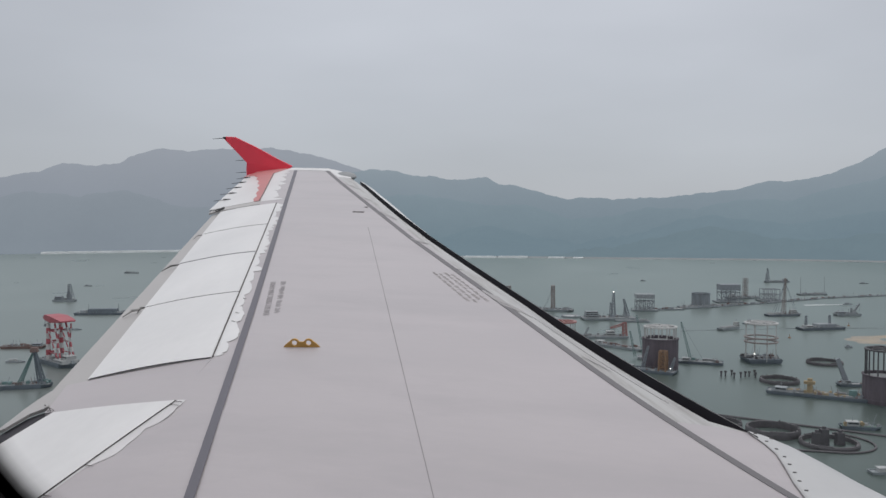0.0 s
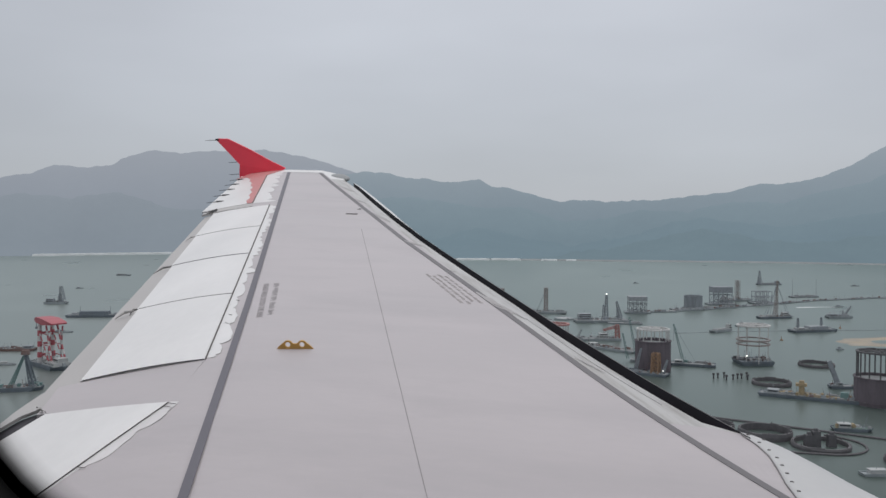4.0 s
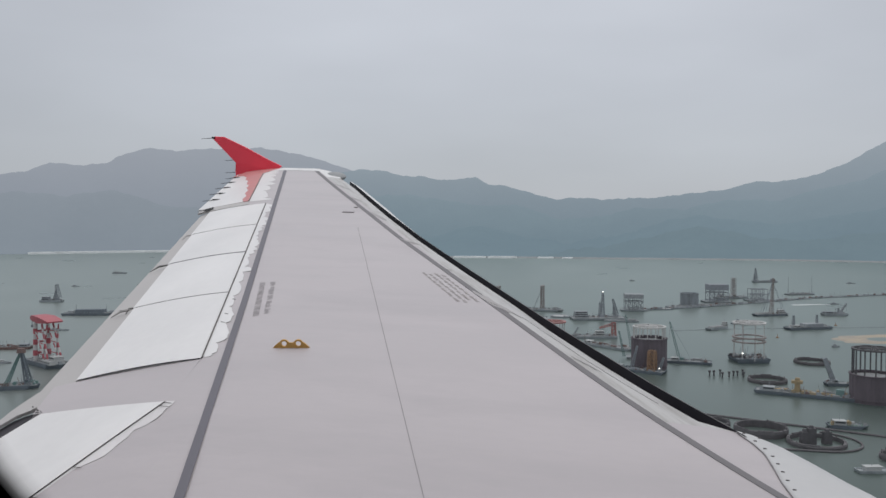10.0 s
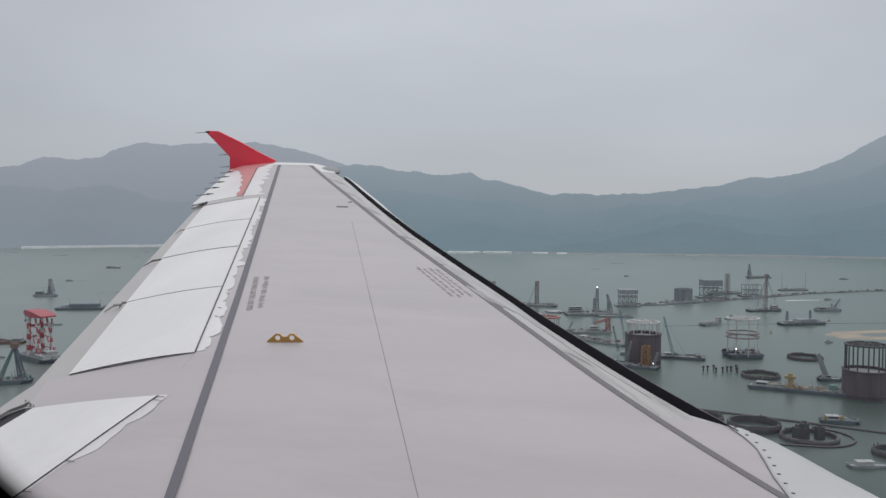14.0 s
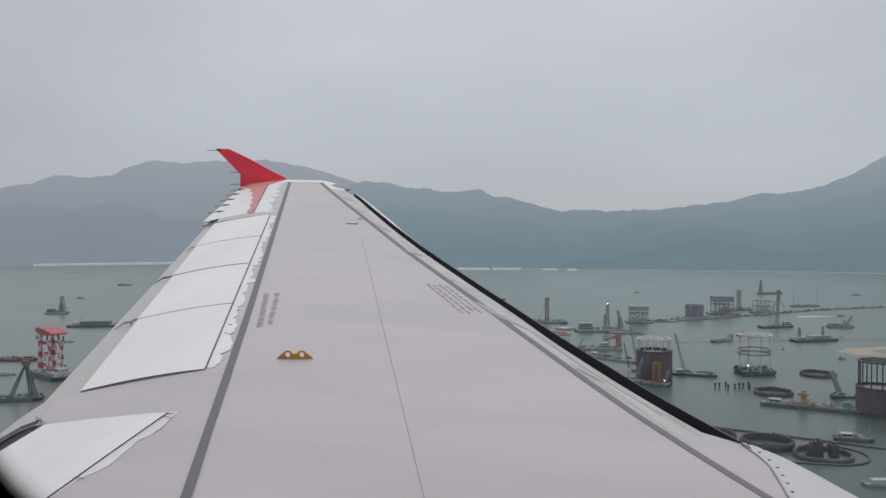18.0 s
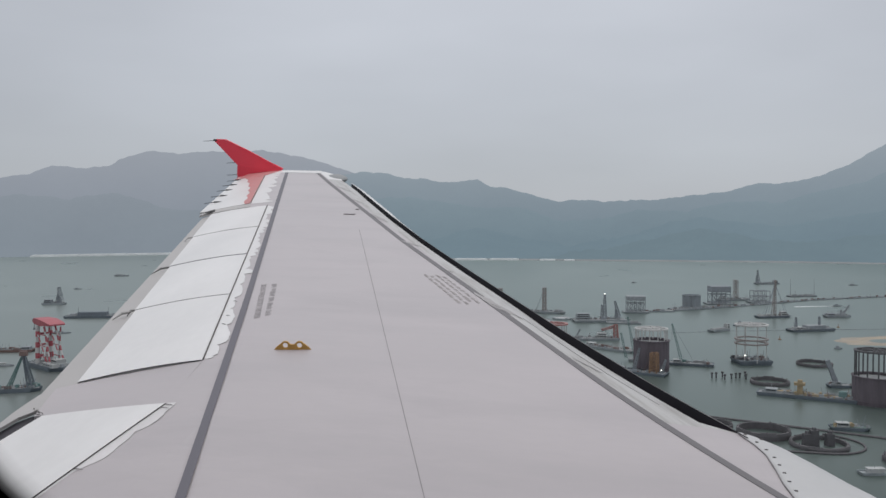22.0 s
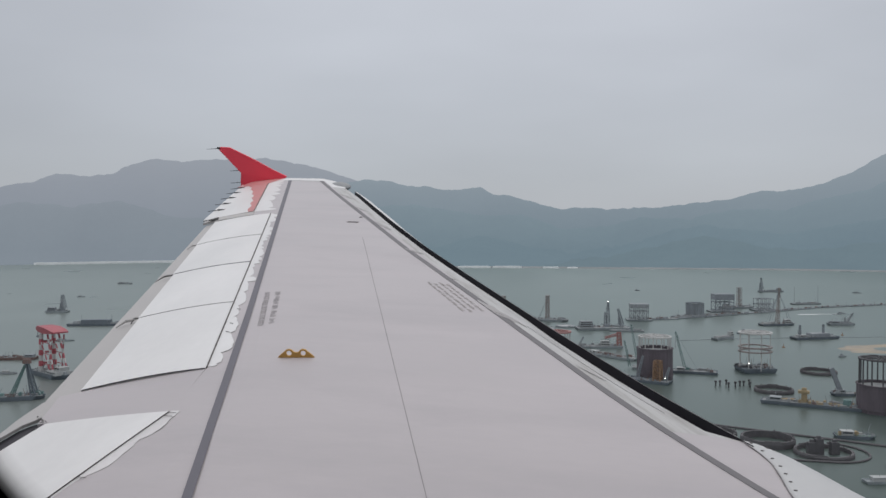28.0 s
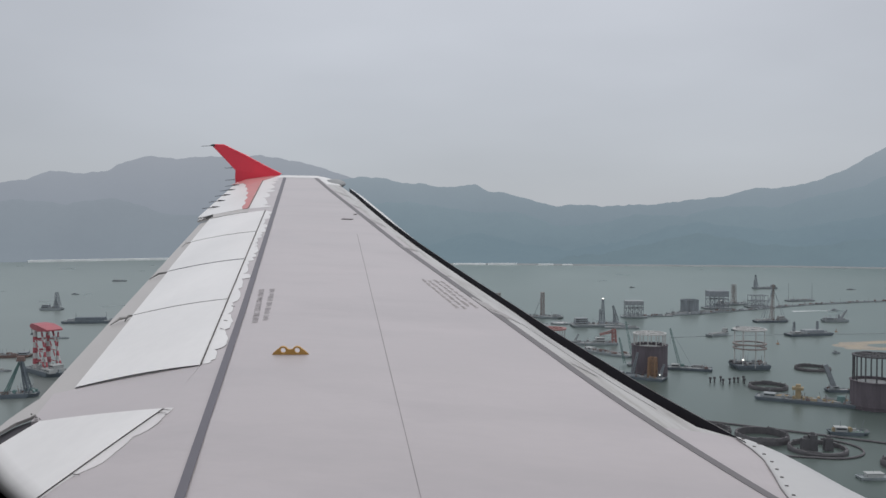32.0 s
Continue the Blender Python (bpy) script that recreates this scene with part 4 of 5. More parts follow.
# plain shell of the cabin behind the window
for name, x0, x1, y0, y1, z0, z1, label in (
        ("floor", -5.5, 8.0, -3.4, 0.22, -1.25, -1.15, "plain dark cabin floor"),
        ("ceiling", -5.5, 8.0, -3.4, 0.22, 1.45, 1.5, "plain dark cabin ceiling"),
        ("wall_forward", 7.92, 8.0, -3.4, 0.22, -1.15, 1.45, "plain dark wall across the cabin"),
        ("wall_aft", -5.5, -5.42, -3.4, 0.22, -1.15, 1.45, "plain dark wall across the cabin"),
        ("wall_far_side", -5.42, 7.92, -3.4, -3.32, -1.15, 1.45, "plain dark cabin side wall")):
    bm = bmesh.new()
    box(bm, x0, x1, y0, y1, ABOVE + z0, ABOVE + z1)
    ob = tagged(part(name, bm, CABIN), label, name.split("_")[0], kind="structure")
    ob.matrix_world = WING

# ------------------------------------------------------------ sea and hills
bm = bmesh.new()
ring_r = (0, 200, 600, 1200, 2400, 4800, 12000)
rows = [[bm.verts.new((r * math.sin(a), r * math.cos(a), 0)) for a in (2 * math.pi * k / 64 for k in range(64))] for r in ring_r[1:]]
mid = bm.verts.new((0, 0, 0))
for k in range(64):
    j = (k + 1) % 64
    bm.faces.new((mid, rows[0][k], rows[0][j]))
    for A, B in zip(rows, rows[1:]):
        bm.faces.new((A[k], B[k], B[j], A[j]))
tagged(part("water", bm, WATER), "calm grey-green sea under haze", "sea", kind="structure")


def hill(name, az0, az1, shore, ridge_far, heights, material, label, seed, depth=600):
    """A range of hills on the far shore: ridge heights by bearing, with spurs running down to the water."""
    az, hs = zip(*heights)
    na, nr = 420, 22
    rows = []
    for i in range(na + 1):
        a = lerp(az0, az1, i / na)
        top = float(np.interp(a, az, hs))
        top += 9 * noise.noise((a * 0.9, seed, 0)) + 5 * noise.noise((a * 2.7, seed, 4)) + 2.5 * noise.noise((a * 7.5, seed, 7)) + 1.2 * noise.noise((a * 17.0, seed, 2))
        r0 = float(np.interp(a, *zip(*shore)))
        row = []
        for j in range(nr + 1):
            t = j / nr
            r = lerp(r0, ridge_far, min(t / 0.75, 1)) if t <= 0.75 else lerp(ridge_far, ridge_far + depth, (t - 0.75) / 0.25)
            up = min(t / 0.75, 1)
            rise = up ** 1.15 * (1 - 0.28 * (1 - up) * (0.5 + 0.5 * math.sin(a * 1.7 + 2.2 * noise.noise((a * 0.6, up * 2, seed)))))
            h = top * rise * (1 + 0.22 * (1 - up) * noise.noise((a * 0.8, up * 4, seed + 9)))
            if t > 0.75:
                h = top * (1 - 0.5 * (t - 0.75) / 0.25)
            row.append(Vector((r * math.sin(radians(a)), r * math.cos(radians(a)), max(h, 0) + (3 if 0 < j else -4))))
        rows.append(row)
    bm = bmesh.new()
    vs = [[bm.verts.new(p) for p in row] for row in rows]
    for i in range(na):
        for j in range(nr):
            bm.faces.new((vs[i][j], vs[i + 1][j], vs[i + 1][j + 1], vs[i][j + 1]))
    return tagged(part(name, bm, material, smooth=True), label, "hill", kind="structure")


def by_row(pairs, far):
    """Ridge heights from bearing and the angle above the level, both in degrees."""
    return [(a, EYE + far * math.tan(radians(e))) for a, e in pairs]


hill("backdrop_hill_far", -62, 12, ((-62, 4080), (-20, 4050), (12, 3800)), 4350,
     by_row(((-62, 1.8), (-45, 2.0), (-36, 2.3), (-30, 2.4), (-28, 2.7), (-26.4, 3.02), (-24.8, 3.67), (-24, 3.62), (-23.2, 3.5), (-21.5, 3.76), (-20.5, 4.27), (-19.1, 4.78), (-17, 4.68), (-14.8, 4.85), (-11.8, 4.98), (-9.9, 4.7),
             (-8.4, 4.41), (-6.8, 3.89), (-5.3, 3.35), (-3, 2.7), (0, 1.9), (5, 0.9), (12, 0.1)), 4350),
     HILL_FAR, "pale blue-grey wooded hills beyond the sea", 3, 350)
NEAR_SHORE = ((-14, 3300), (0, 3130), (12, 3060), (29, 3140), (62, 3300))
behind = lambda gap: tuple((a, r + gap) for a, r in NEAR_SHORE)
RIDGE = by_row(((-14, 1.6), (-11, 2.7), (-9, 3.2), (-7, 3.3), (-5.3, 3.45), (-3.7, 3.54), (-2.2, 3.14), (-0.2, 2.9), (1, 2.82), (3, 2.93), (4.1, 2.52), (5.7, 2.2), (7.3, 1.73), (8.8, 1.38), (10.7, 1.48), (12.6, 1.37), (14.5, 1.46),
                (16, 1.54), (18.2, 1.82), (19.9, 2.03), (21.3, 2.43), (24, 2.6), (25.3, 2.92), (26.9, 3.62), (28.7, 4.7), (31, 5.9), (34, 6.4), (37, 6.0), (42, 4.8), (50, 3.6), (62, 3.0)), 4050)


def lower(shares):
    """Slopes before the ridge, as shares of its height."""
    at, of = zip(*RIDGE)
    return [(a, k * float(np.interp(a, at, of))) for a, k in shares]


# ranges stacked so that the painted haze grades from foot to ridge
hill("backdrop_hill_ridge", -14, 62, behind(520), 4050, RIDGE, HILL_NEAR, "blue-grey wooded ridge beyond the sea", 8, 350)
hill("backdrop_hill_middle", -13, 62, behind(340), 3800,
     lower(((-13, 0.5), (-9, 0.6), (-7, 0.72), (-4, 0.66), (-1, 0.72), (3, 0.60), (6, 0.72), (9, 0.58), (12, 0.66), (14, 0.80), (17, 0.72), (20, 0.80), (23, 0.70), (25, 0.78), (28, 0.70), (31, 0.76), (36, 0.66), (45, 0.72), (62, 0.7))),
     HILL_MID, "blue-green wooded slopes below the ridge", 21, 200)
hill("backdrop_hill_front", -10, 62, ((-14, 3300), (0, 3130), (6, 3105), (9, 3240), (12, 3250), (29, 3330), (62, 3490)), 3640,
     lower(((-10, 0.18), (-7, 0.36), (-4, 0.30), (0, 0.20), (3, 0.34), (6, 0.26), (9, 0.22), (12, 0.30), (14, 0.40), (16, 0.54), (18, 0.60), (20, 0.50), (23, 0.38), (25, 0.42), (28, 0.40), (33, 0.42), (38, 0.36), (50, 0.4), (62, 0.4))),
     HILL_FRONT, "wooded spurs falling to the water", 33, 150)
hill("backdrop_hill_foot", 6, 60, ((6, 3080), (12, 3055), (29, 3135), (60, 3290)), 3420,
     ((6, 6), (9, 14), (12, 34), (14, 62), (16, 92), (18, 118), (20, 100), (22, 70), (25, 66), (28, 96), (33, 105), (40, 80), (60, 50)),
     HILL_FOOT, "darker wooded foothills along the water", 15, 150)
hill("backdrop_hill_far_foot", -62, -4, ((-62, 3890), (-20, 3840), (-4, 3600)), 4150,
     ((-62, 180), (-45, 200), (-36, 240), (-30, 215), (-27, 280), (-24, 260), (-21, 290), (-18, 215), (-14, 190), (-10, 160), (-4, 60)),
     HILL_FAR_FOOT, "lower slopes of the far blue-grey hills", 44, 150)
bm = bmesh.new()
grid = [[Vector((r * math.sin(radians(a)), r * math.cos(radians(a)), z)) for r, z in ((float(np.interp(a, (-10, 0, 12, 29, 62), (3200, 3124, 3054, 3134, 3290))) - 14 + 4 * noise.noise((a * 3, 0, 2)), 0.2), (float(np.interp(a, (-10, 0, 12, 29, 62), (3200, 3124, 3054, 3134, 3290))) + 20, 5.0))] for a in (lerp(-10, 62, k / 240) for k in range(241))]
slab(bm, grid, lambda p: Vector((p.x, p.y, p.z - 4)))
tagged(part("shore_rock", bm, SHORE), "pale rocky strip along the waterline", "shore", kind="structure")

# ------------------------------------------------------------ vessels and works at sea
def spread(x, y):
    """Widens the chart of the anchorage with its range: how much further out a place lies."""
    r = math.hypot(x, y)
    below = math.degrees(math.atan(EYE / r))
    return EYE / math.tan(radians(2.77 + 0.84 * (below - 2.77))) / r if below > 2.77 else 1.0


def place(x, y, heading=0.0, z=0.0, size=1.0):
    k = spread(x, y)
    return pose(k * x, k * y, z, 0, 0, heading) @ Matrix.Scale(k * size, 4)


def hull_mesh(L, B, H, rake=2.0, bow=0.0):
    """A hull afloat: raked ends, a pointed bow where bow > 0, a rim round the deck."""
    bm = bmesh.new()

    def loop(l, b, z, k):
        pts = [(-l, -b), (l - k, -b), (l, 0), (l - k, b), (-l, b)] if bow else [(-l, -b), (l * 0.5, -b), (l, -b), (l, b), (-l, b)]
        return [bm.verts.new((x, y, z)) for x, y in pts]
    rings = [loop(L / 2 - rake, B / 2 * 0.93, -1.5, bow), loop(L / 2, B / 2, H * 0.75, bow), loop(L / 2, B / 2, H, bow),
             loop(L / 2 - 0.4, B / 2 - 0.4, H, bow * 0.98), loop(L / 2 - 0.4, B / 2 - 0.4, H - 0.5, bow * 0.98)]
    for A, C in zip(rings, rings[1:]):
        for i in range(5):
            j = (i + 1) % 5
            bm.faces.new((A[i], A[j], C[j], C[i]))
    bm.faces.new(rings[0][::-1])
    bm.faces.new(rings[-1])
    return bm


def deck_plate(L, B, H, paint, parent):
    bm = bmesh.new()
    box(bm, -L / 2 + 1.2, L / 2 - 1.6, -B / 2 + 0.9, B / 2 - 0.9, H - 0.5, H - 0.3)
    part("deck", bm, paint, parent)


def deckhouse(parent, x, y, w, d, base, storeys, paint=None):
    """A deckhouse with a band of dark windows on each storey."""
    bm = bmesh.new()
    for k in range(storeys):
        box(bm, x - w / 2 + k * 0.5, x + w / 2 - k * 0.5, y - d / 2 + k * 0.4, y + d / 2 - k * 0.4, base + 2.7 * k, base + 2.7 * (k + 1) - 0.15)
        box(bm, x - w / 2 + k * 0.5 - 0.25, x + w / 2 - k * 0.5 + 0.25, y - d / 2 + k * 0.4 - 0.25, y + d / 2 - k * 0.4 + 0.25, base + 2.7 * (k + 1) - 0.15, base + 2.7 * (k + 1))
    house = part("deckhouse", bm, paint or HOUSE_WHITE, parent, "small white deckhouse")
    for k in range(storeys):
        bm = bmesh.new()
        box(bm, x - w / 2 + k * 0.5 + 0.5, x + w / 2 - k * 0.5 - 0.5, y - d / 2 + k * 0.4 - 0.05, y - d / 2 + k * 0.4 + 0.02, base + 2.7 * k + 1.2, base + 2.7 * k + 2.1)
        part("window_band", bm, GLASS_DARK, house, "dark cabin windows")
    bm = bmesh.new()
    bar(bm, (x, y, base + 2.7 * storeys), (x, y, base + 2.7 * storeys + 4), 0.16, 0.1, 5)
    bar(bm, (x - 0.9, y, base + 2.7 * storeys + 2.6), (x + 0.9, y, base + 2.7 * storeys + 2.6), 0.1)
    part("mast", bm, CRANE_GREY, house)


def clutter(parent, L, B, base, seed, count=8, paints=(DECK,)):
    """Gear on deck: crates, winches, drums, pallets."""
    pick = random.Random(seed)
    for _ in range(count):
        bm = bmesh.new()
        x, y = pick.uniform(-L * 0.42, L * 0.42), pick.uniform(-B * 0.3, B * 0.3)
        if pick.random() < 0.65:
            w, d, h = pick.uniform(1.5, 4.5), pick.uniform(1.2, 3), pick.uniform(0.8, 2.6)
            box(bm, x - w, x + w, y - d / 2, y + d / 2, base, base + h, 0.15)
        else:
            r = pick.uniform(0.7, 1.4)
            bar(bm, (x, y - 1.5, base + r), (x, y + 1.5, base + r), r, r, 10)
        part("deck_gear", bm, pick.choice(paints), parent)
    for _ in range(count):
        bm = bmesh.new()
        x, y, h = pick.uniform(-L * 0.45, L * 0.45), pick.uniform(-B * 0.4, B * 0.4), pick.uniform(1.5, 4.5)
        if pick.random() < 0.35:
            bar(bm, (x, y, base), (x + pick.uniform(-3, 3), y, base + 2 * h), 0.22, 0.12, 5)
            bar(bm, (x - 0.8, y, base), (x + 0.8, y, base), 0.6, 0.6, 6)
        else:
            box(bm, x - h * 0.35, x + h * 0.35, y - 0.6, y + 0.6, base, base + h * 0.5, 0.1)
            bar(bm, (x, y, base), (x, y, base + h), 0.16, 0.12, 5)
        part("deck_fitting", bm, pick.choice((CRANE_DARK, CRANE_GREY, DECK, HULL_RUST)), parent)
    for side in (-1, 1):
        bm = bmesh.new()
        for k in range(int(L / 4)):
            bar(bm, (-L * 0.46 + 4 * k, side * B * 0.46, base), (-L * 0.46 + 4 * k, side * B * 0.46, base + 1.3), 0.09, 0.09, 4)
        bar(bm, (-L * 0.46, side * B * 0.46, base + 1.3), (L * 0.44, side * B * 0.46, base + 1.3), 0.08, 0.08, 4)
        part("railing", bm, CRANE_GREY, parent)


def lattice_part(name, parent, base, top, w0, w1, bays, r, paint, label=""):
    bm = bmesh.new()
    lattice(bm, base, top, w0, w1, bays, r)
    return part(name, bm, paint, parent, label)


def wire(parent, p, q, r=0.12):
    bm = bmesh.new()
    bar(bm, p, q, r, r, 4)
    part("cable", bm, CRANE_DARK, parent)


def work_barge(label, x, y, heading, L, B, H=2.6, hull=None, deck=None, seed=0, house=None, gear=8, paints=(DECK, CRANE_GREY), bow=0.0, group="", name="work_barge"):
    ob = thing(name, label, "barge", place(x, y, heading), group)
    part("hull", hull_mesh(L, B, H, bow=bow), hull or HULL_DARK, ob)
    deck_plate(L, B, H, deck or DECK, ob)
    if house:
        deckhouse(ob, *house)
    if gear:
        clutter(ob, L, B, H - 0.3, seed, gear, paints)
    return ob


def piling_barge(label, x, y, heading, L, tower_x, tall, paint, seed, back=True):
    """A barge with a tall lattice piling leader and its back stays."""
    ob = work_barge(label, x, y, heading, L, 20, 3.0, seed=seed, house=(-L * 0.36, 0, 8, 8, 2.7, 2, HOUSE_WHITE if seed % 2 else CRANE_GREY), gear=10, name="piling_barge", group="piling barges", bow=6)
    for side in (-3.0, 3.0):
        lattice_part("leader", ob, (tower_x, side, 2.5), (tower_x, side, tall), 4.2, 3.6, 8, 0.26, paint, "tall lattice piling leader")
    for k in range(5):
        z = tall * (k + 1) / 5
        bm = bmesh.new()
        box(bm, tower_x - 2.3, tower_x + 2.3, -5.0, 5.0, z - 0.15, z + 0.1)
        part("platform", bm, paint, ob)
    if back:
        for side in (-4, 4):
            wire(ob, (tower_x, side, tall * 0.92), (tower_x - tall * 0.35, side, 3), 0.22)
    return ob


def crane_barge(label, x, y, heading, L, B, booms, seed, hull=None, house=None, paint=None, group="crane barges"):
    ob = work_barge(label, x, y, heading, L, B, 3.2, hull=hull, seed=seed, house=house, gear=16, name="crane_barge", group=group)
    for bx, tx, tall, w in booms:
        bm = bmesh.new()
        box(bm, bx - 3, bx + 3, -3, 3, 3, 6.5, 0.5)
        cab = part("crane_cab", bm, paint or CRANE_DARK, ob, "crane cab on a slewing base")
        lattice_part("boom", cab, (bx + 1.5, 0, 6), (tx, 0, tall), w, w * 0.45, 8, 0.42, paint or CRANE_DARK, "lattice crane boom")
        lattice_part("a_frame", cab, (bx - 2, 0, 6), (bx - 2.5, 0, tall * 0.62), w * 0.8, 1.2, 4, 0.4, paint or CRANE_DARK)
        wire(cab, (bx - 2.5, 0, tall * 0.62), (tx, 0, tall), 0.16)
        wire(cab, (tx, 0, tall), (tx, 0, tall * 0.35), 0.14)
    return ob


def petals(ob, r, z, paint):
    """Round lifting frames set side by side within a ring."""
    for k in range(6):
        a = 2 * math.pi * (k + 0.5) / 6
        cx, cy = r * 0.56 * math.cos(a), r * 0.56 * math.sin(a)
        bm = bmesh.new()
        tube_path(bm, [(cx + r * 0.40 * math.cos(q), cy + r * 0.40 * math.sin(q), z) for q in (2 * math.pi * j / 20 for j in range(20))], 0.35, 5, closed=True)
        part("lifting_hoop", bm, paint, ob)


def caisson(label, x, y, r, high, paint, legs=0, leg_high=0, leg_paint=None, name="steel_caisson"):
    """A great ribbed steel cylinder standing in the sea, some with a ring frame on posts above it."""
    ob = thing(name, label, "caisson", place(x, y), "steel caissons")
    bm = bmesh.new()
    revolve(bm, [(r, -3), (r, high), (r - 0.7, high), (r - 0.7, -3)], 96, wobble=0.28)
    part("cylinder_wall", bm, paint, ob, "ribbed rusty steel cylinder wall")
    for z in (high * 0.12, high * 0.97):
        bm = bmesh.new()
        revolve(bm, [(r + 0.3, z), (r + 0.9, z), (r + 0.9, z + 0.6), (r + 0.3, z + 0.6)], 48)
        part("hoop", bm, paint, ob)
    bm = bmesh.new()
    bar(bm, (0, 0, 0.5), (0, 0, high * 0.9), r - 0.6, r - 0.6, 40)
    part("sand_fill", bm, DECK, ob, "sand filling the cylinder")
    for k in range(legs):
        a = 2 * math.pi * (k + 0.3) / legs
        bm = bmesh.new()
        bar(bm, ((r - 1.5) * math.cos(a), (r - 1.5) * math.sin(a), high - 1), ((r - 1.5) * math.cos(a), (r - 1.5) * math.sin(a), high + leg_high), 0.5, 0.5, 6)
        part("post", bm, leg_paint, ob)
    if legs:
        bm = bmesh.new()
        revolve(bm, [(r - 2.2, high + leg_high), (r - 0.6, high + leg_high), (r - 0.6, high + leg_high + 1.0), (r - 2.2, high + leg_high + 1.0)], 40)
        for k in range(4):
            a = math.pi * k / 4
            bar(bm, ((r - 1.5) * math.cos(a), (r - 1.5) * math.sin(a), high + leg_high + 0.6), (-(r - 1.5) * math.cos(a), -(r - 1.5) * math.sin(a), high + leg_high + 0.6), 0.35, 0.35, 4)
        part("ring_frame", bm, leg_paint, ob, "open ring frame on top of the posts")
        petals(ob, r - 1.6, high + leg_high + 1.1, leg_paint)
    return ob


def box_frame(label, x, y, heading, w, d, base, high, paint, storeys=2, name="guide_frame", solid=0.0):
    """An open steel frame on a pontoon: posts, beams, cross braces and a deck."""
    ob = thing(name, label, "platform", place(x, y, heading), "guide frames")
    part("pontoon", hull_mesh(w * 1.5, d * 1.25, 2.2), HULL_DARK, ob)
    xs = [lerp(-w / 2, w / 2, k / 4) for k in range(5)]
    for px in xs:
        for py in (-d / 2, d / 2):
            bm = bmesh.new()
            bar(bm, (px, py, 1.5), (px, py, base + high), 0.55, 0.55, 6)
            part("post", bm, paint, ob)
    for k in range(storeys + 1):
        z = base + high * k / storeys
        for py in (-d / 2, d / 2):
            bm = bmesh.new()
            box(bm, -w / 2 - 0.6, w / 2 + 0.6, py - 0.6, py + 0.6, z - 0.6, z + 0.4)
            part("beam", bm, paint, ob)
        for px in xs:
            bm = bmesh.new()
            box(bm, px - 0.4, px + 0.4, -d / 2, d / 2, z - 0.5, z + 0.3)
            part("cross_beam", bm, paint, ob)
    for a, c in zip(xs, xs[1:]):
        for py in (-d / 2, d / 2):
            bm = bmesh.new()
            bar(bm, (a, py, base), (c, py, base + high / storeys), 0.32)
            bar(bm, (c, py, base), (a, py, base + high / storeys), 0.32)
            part("brace", bm, paint, ob)
    if solid:
        bm = bmesh.new()
        box(bm, -w / 2 - 0.8, w / 2 + 0.8, -d / 2 - 0.8, d / 2 + 0.8, base + high * (1 - solid), base + high + 0.5)
        part("deck_box", bm, paint, ob, "closed upper deck")
    return ob


def lamp(parent, x, y, z, r=0.45):
    bm = bmesh.new()
    bmesh.ops.create_icosphere(bm, subdivisions=1, radius=r, matrix=Matrix.Translation((x, y, z)))
    part("work_lamp", bm, LAMP, parent, "lit white work lamp")


def ring_pontoon(label, x, y, r, wide, high, paint, inner=None, group="ring pontoons"):
    ob = thing("ring_pontoon", label, "pontoon", place(x, y), group)
    bm = bmesh.new()
    revolve(bm, [(r, -0.8), (r + 0.15, high * 0.6), (r - 0.2, high), (r - wide, high), (r - wide, -0.8)], 48)
    part("ring_wall", bm, paint, ob)
    pick = random.Random(int(x) + int(y))
    for k in range(11):
        a = 2 * math.pi * (k + pick.uniform(-0.4, 0.4)) / 11
        px, py, tall = (r - wide / 2) * math.cos(a), (r - wide / 2) * math.sin(a), pick.uniform(0.3, 1.3)
        bm = bmesh.new()
        bar(bm, (px, py, high - 0.1), (px, py, high + tall), 0.35, 0.25, 6)
        part("bollard", bm, paint, ob)
    for k in range(5):
        a0 = pick.uniform(0, 2 * math.pi)
        bm = bmesh.new()
        tube_path(bm, [((r - wide * 0.5) * math.cos(q), (r - wide * 0.5) * math.sin(q), high + 0.15) for q in (a0 + 0.12 * j for j in range(pick.randint(3, 6)))], pick.uniform(0.3, 0.55), 6)
        part("fender", bm, TARRED if k % 2 else paint, ob)
    if inner:
        bm = bmesh.new()
        bar(bm, (0, 0, -0.5), (0, 0, high * 0.8), r - wide, r - wide, 36)
        part("ring_floor", bm, inner, ob, "pale floor inside the ring")
    return ob


def small_boat(label, x, y, heading, L, hull=None, cabin=None):
    ob = thing("small_boat", label, "boat", place(x, y, heading), "small boats")
    part("hull", hull_mesh(L, L * 0.28, 1.4, 0.8, bow=L * 0.25), hull or HULL_DARK, ob)
    bm = bmesh.new()
    box(bm, -L * 0.32, L * 0.05, -L * 0.09, L * 0.09, 0.9, 3.0, 0.2)
    box(bm, -L * 0.34, L * 0.07, -L * 0.10, L * 0.10, 3.0, 3.15)
    part("cabin", bm, cabin or CRANE_GREY, ob)
    bm = bmesh.new()
    bar(bm, (-L * 0.15, 0, 3), (-L * 0.15, 0, 5.5), 0.12, 0.08, 5)
    part("mast", bm, CRANE_GREY, ob)
    return ob


# far line of works
piling_barge("dark piling barge with a tall brown lattice tower", 155, 1192, -20, 74, 6, 37, TOWER_RUST, 1)
piling_barge("piling barge with a twin lattice tower, half hidden", 92, 1168, -20, 70, 3, 38, TOWER_RUST, 2)
ring_pontoon("low round pontoon with a pale floor", 141, 1082, 15, 2.5, 2.2, HULL_DARK, HOUSE_WHITE, "round pontoons")
ring_pontoon("low round pontoon with a pale floor", 174, 1110, 13, 2.5, 2.2, HULL_DARK, HOUSE_WHITE, "round pontoons")
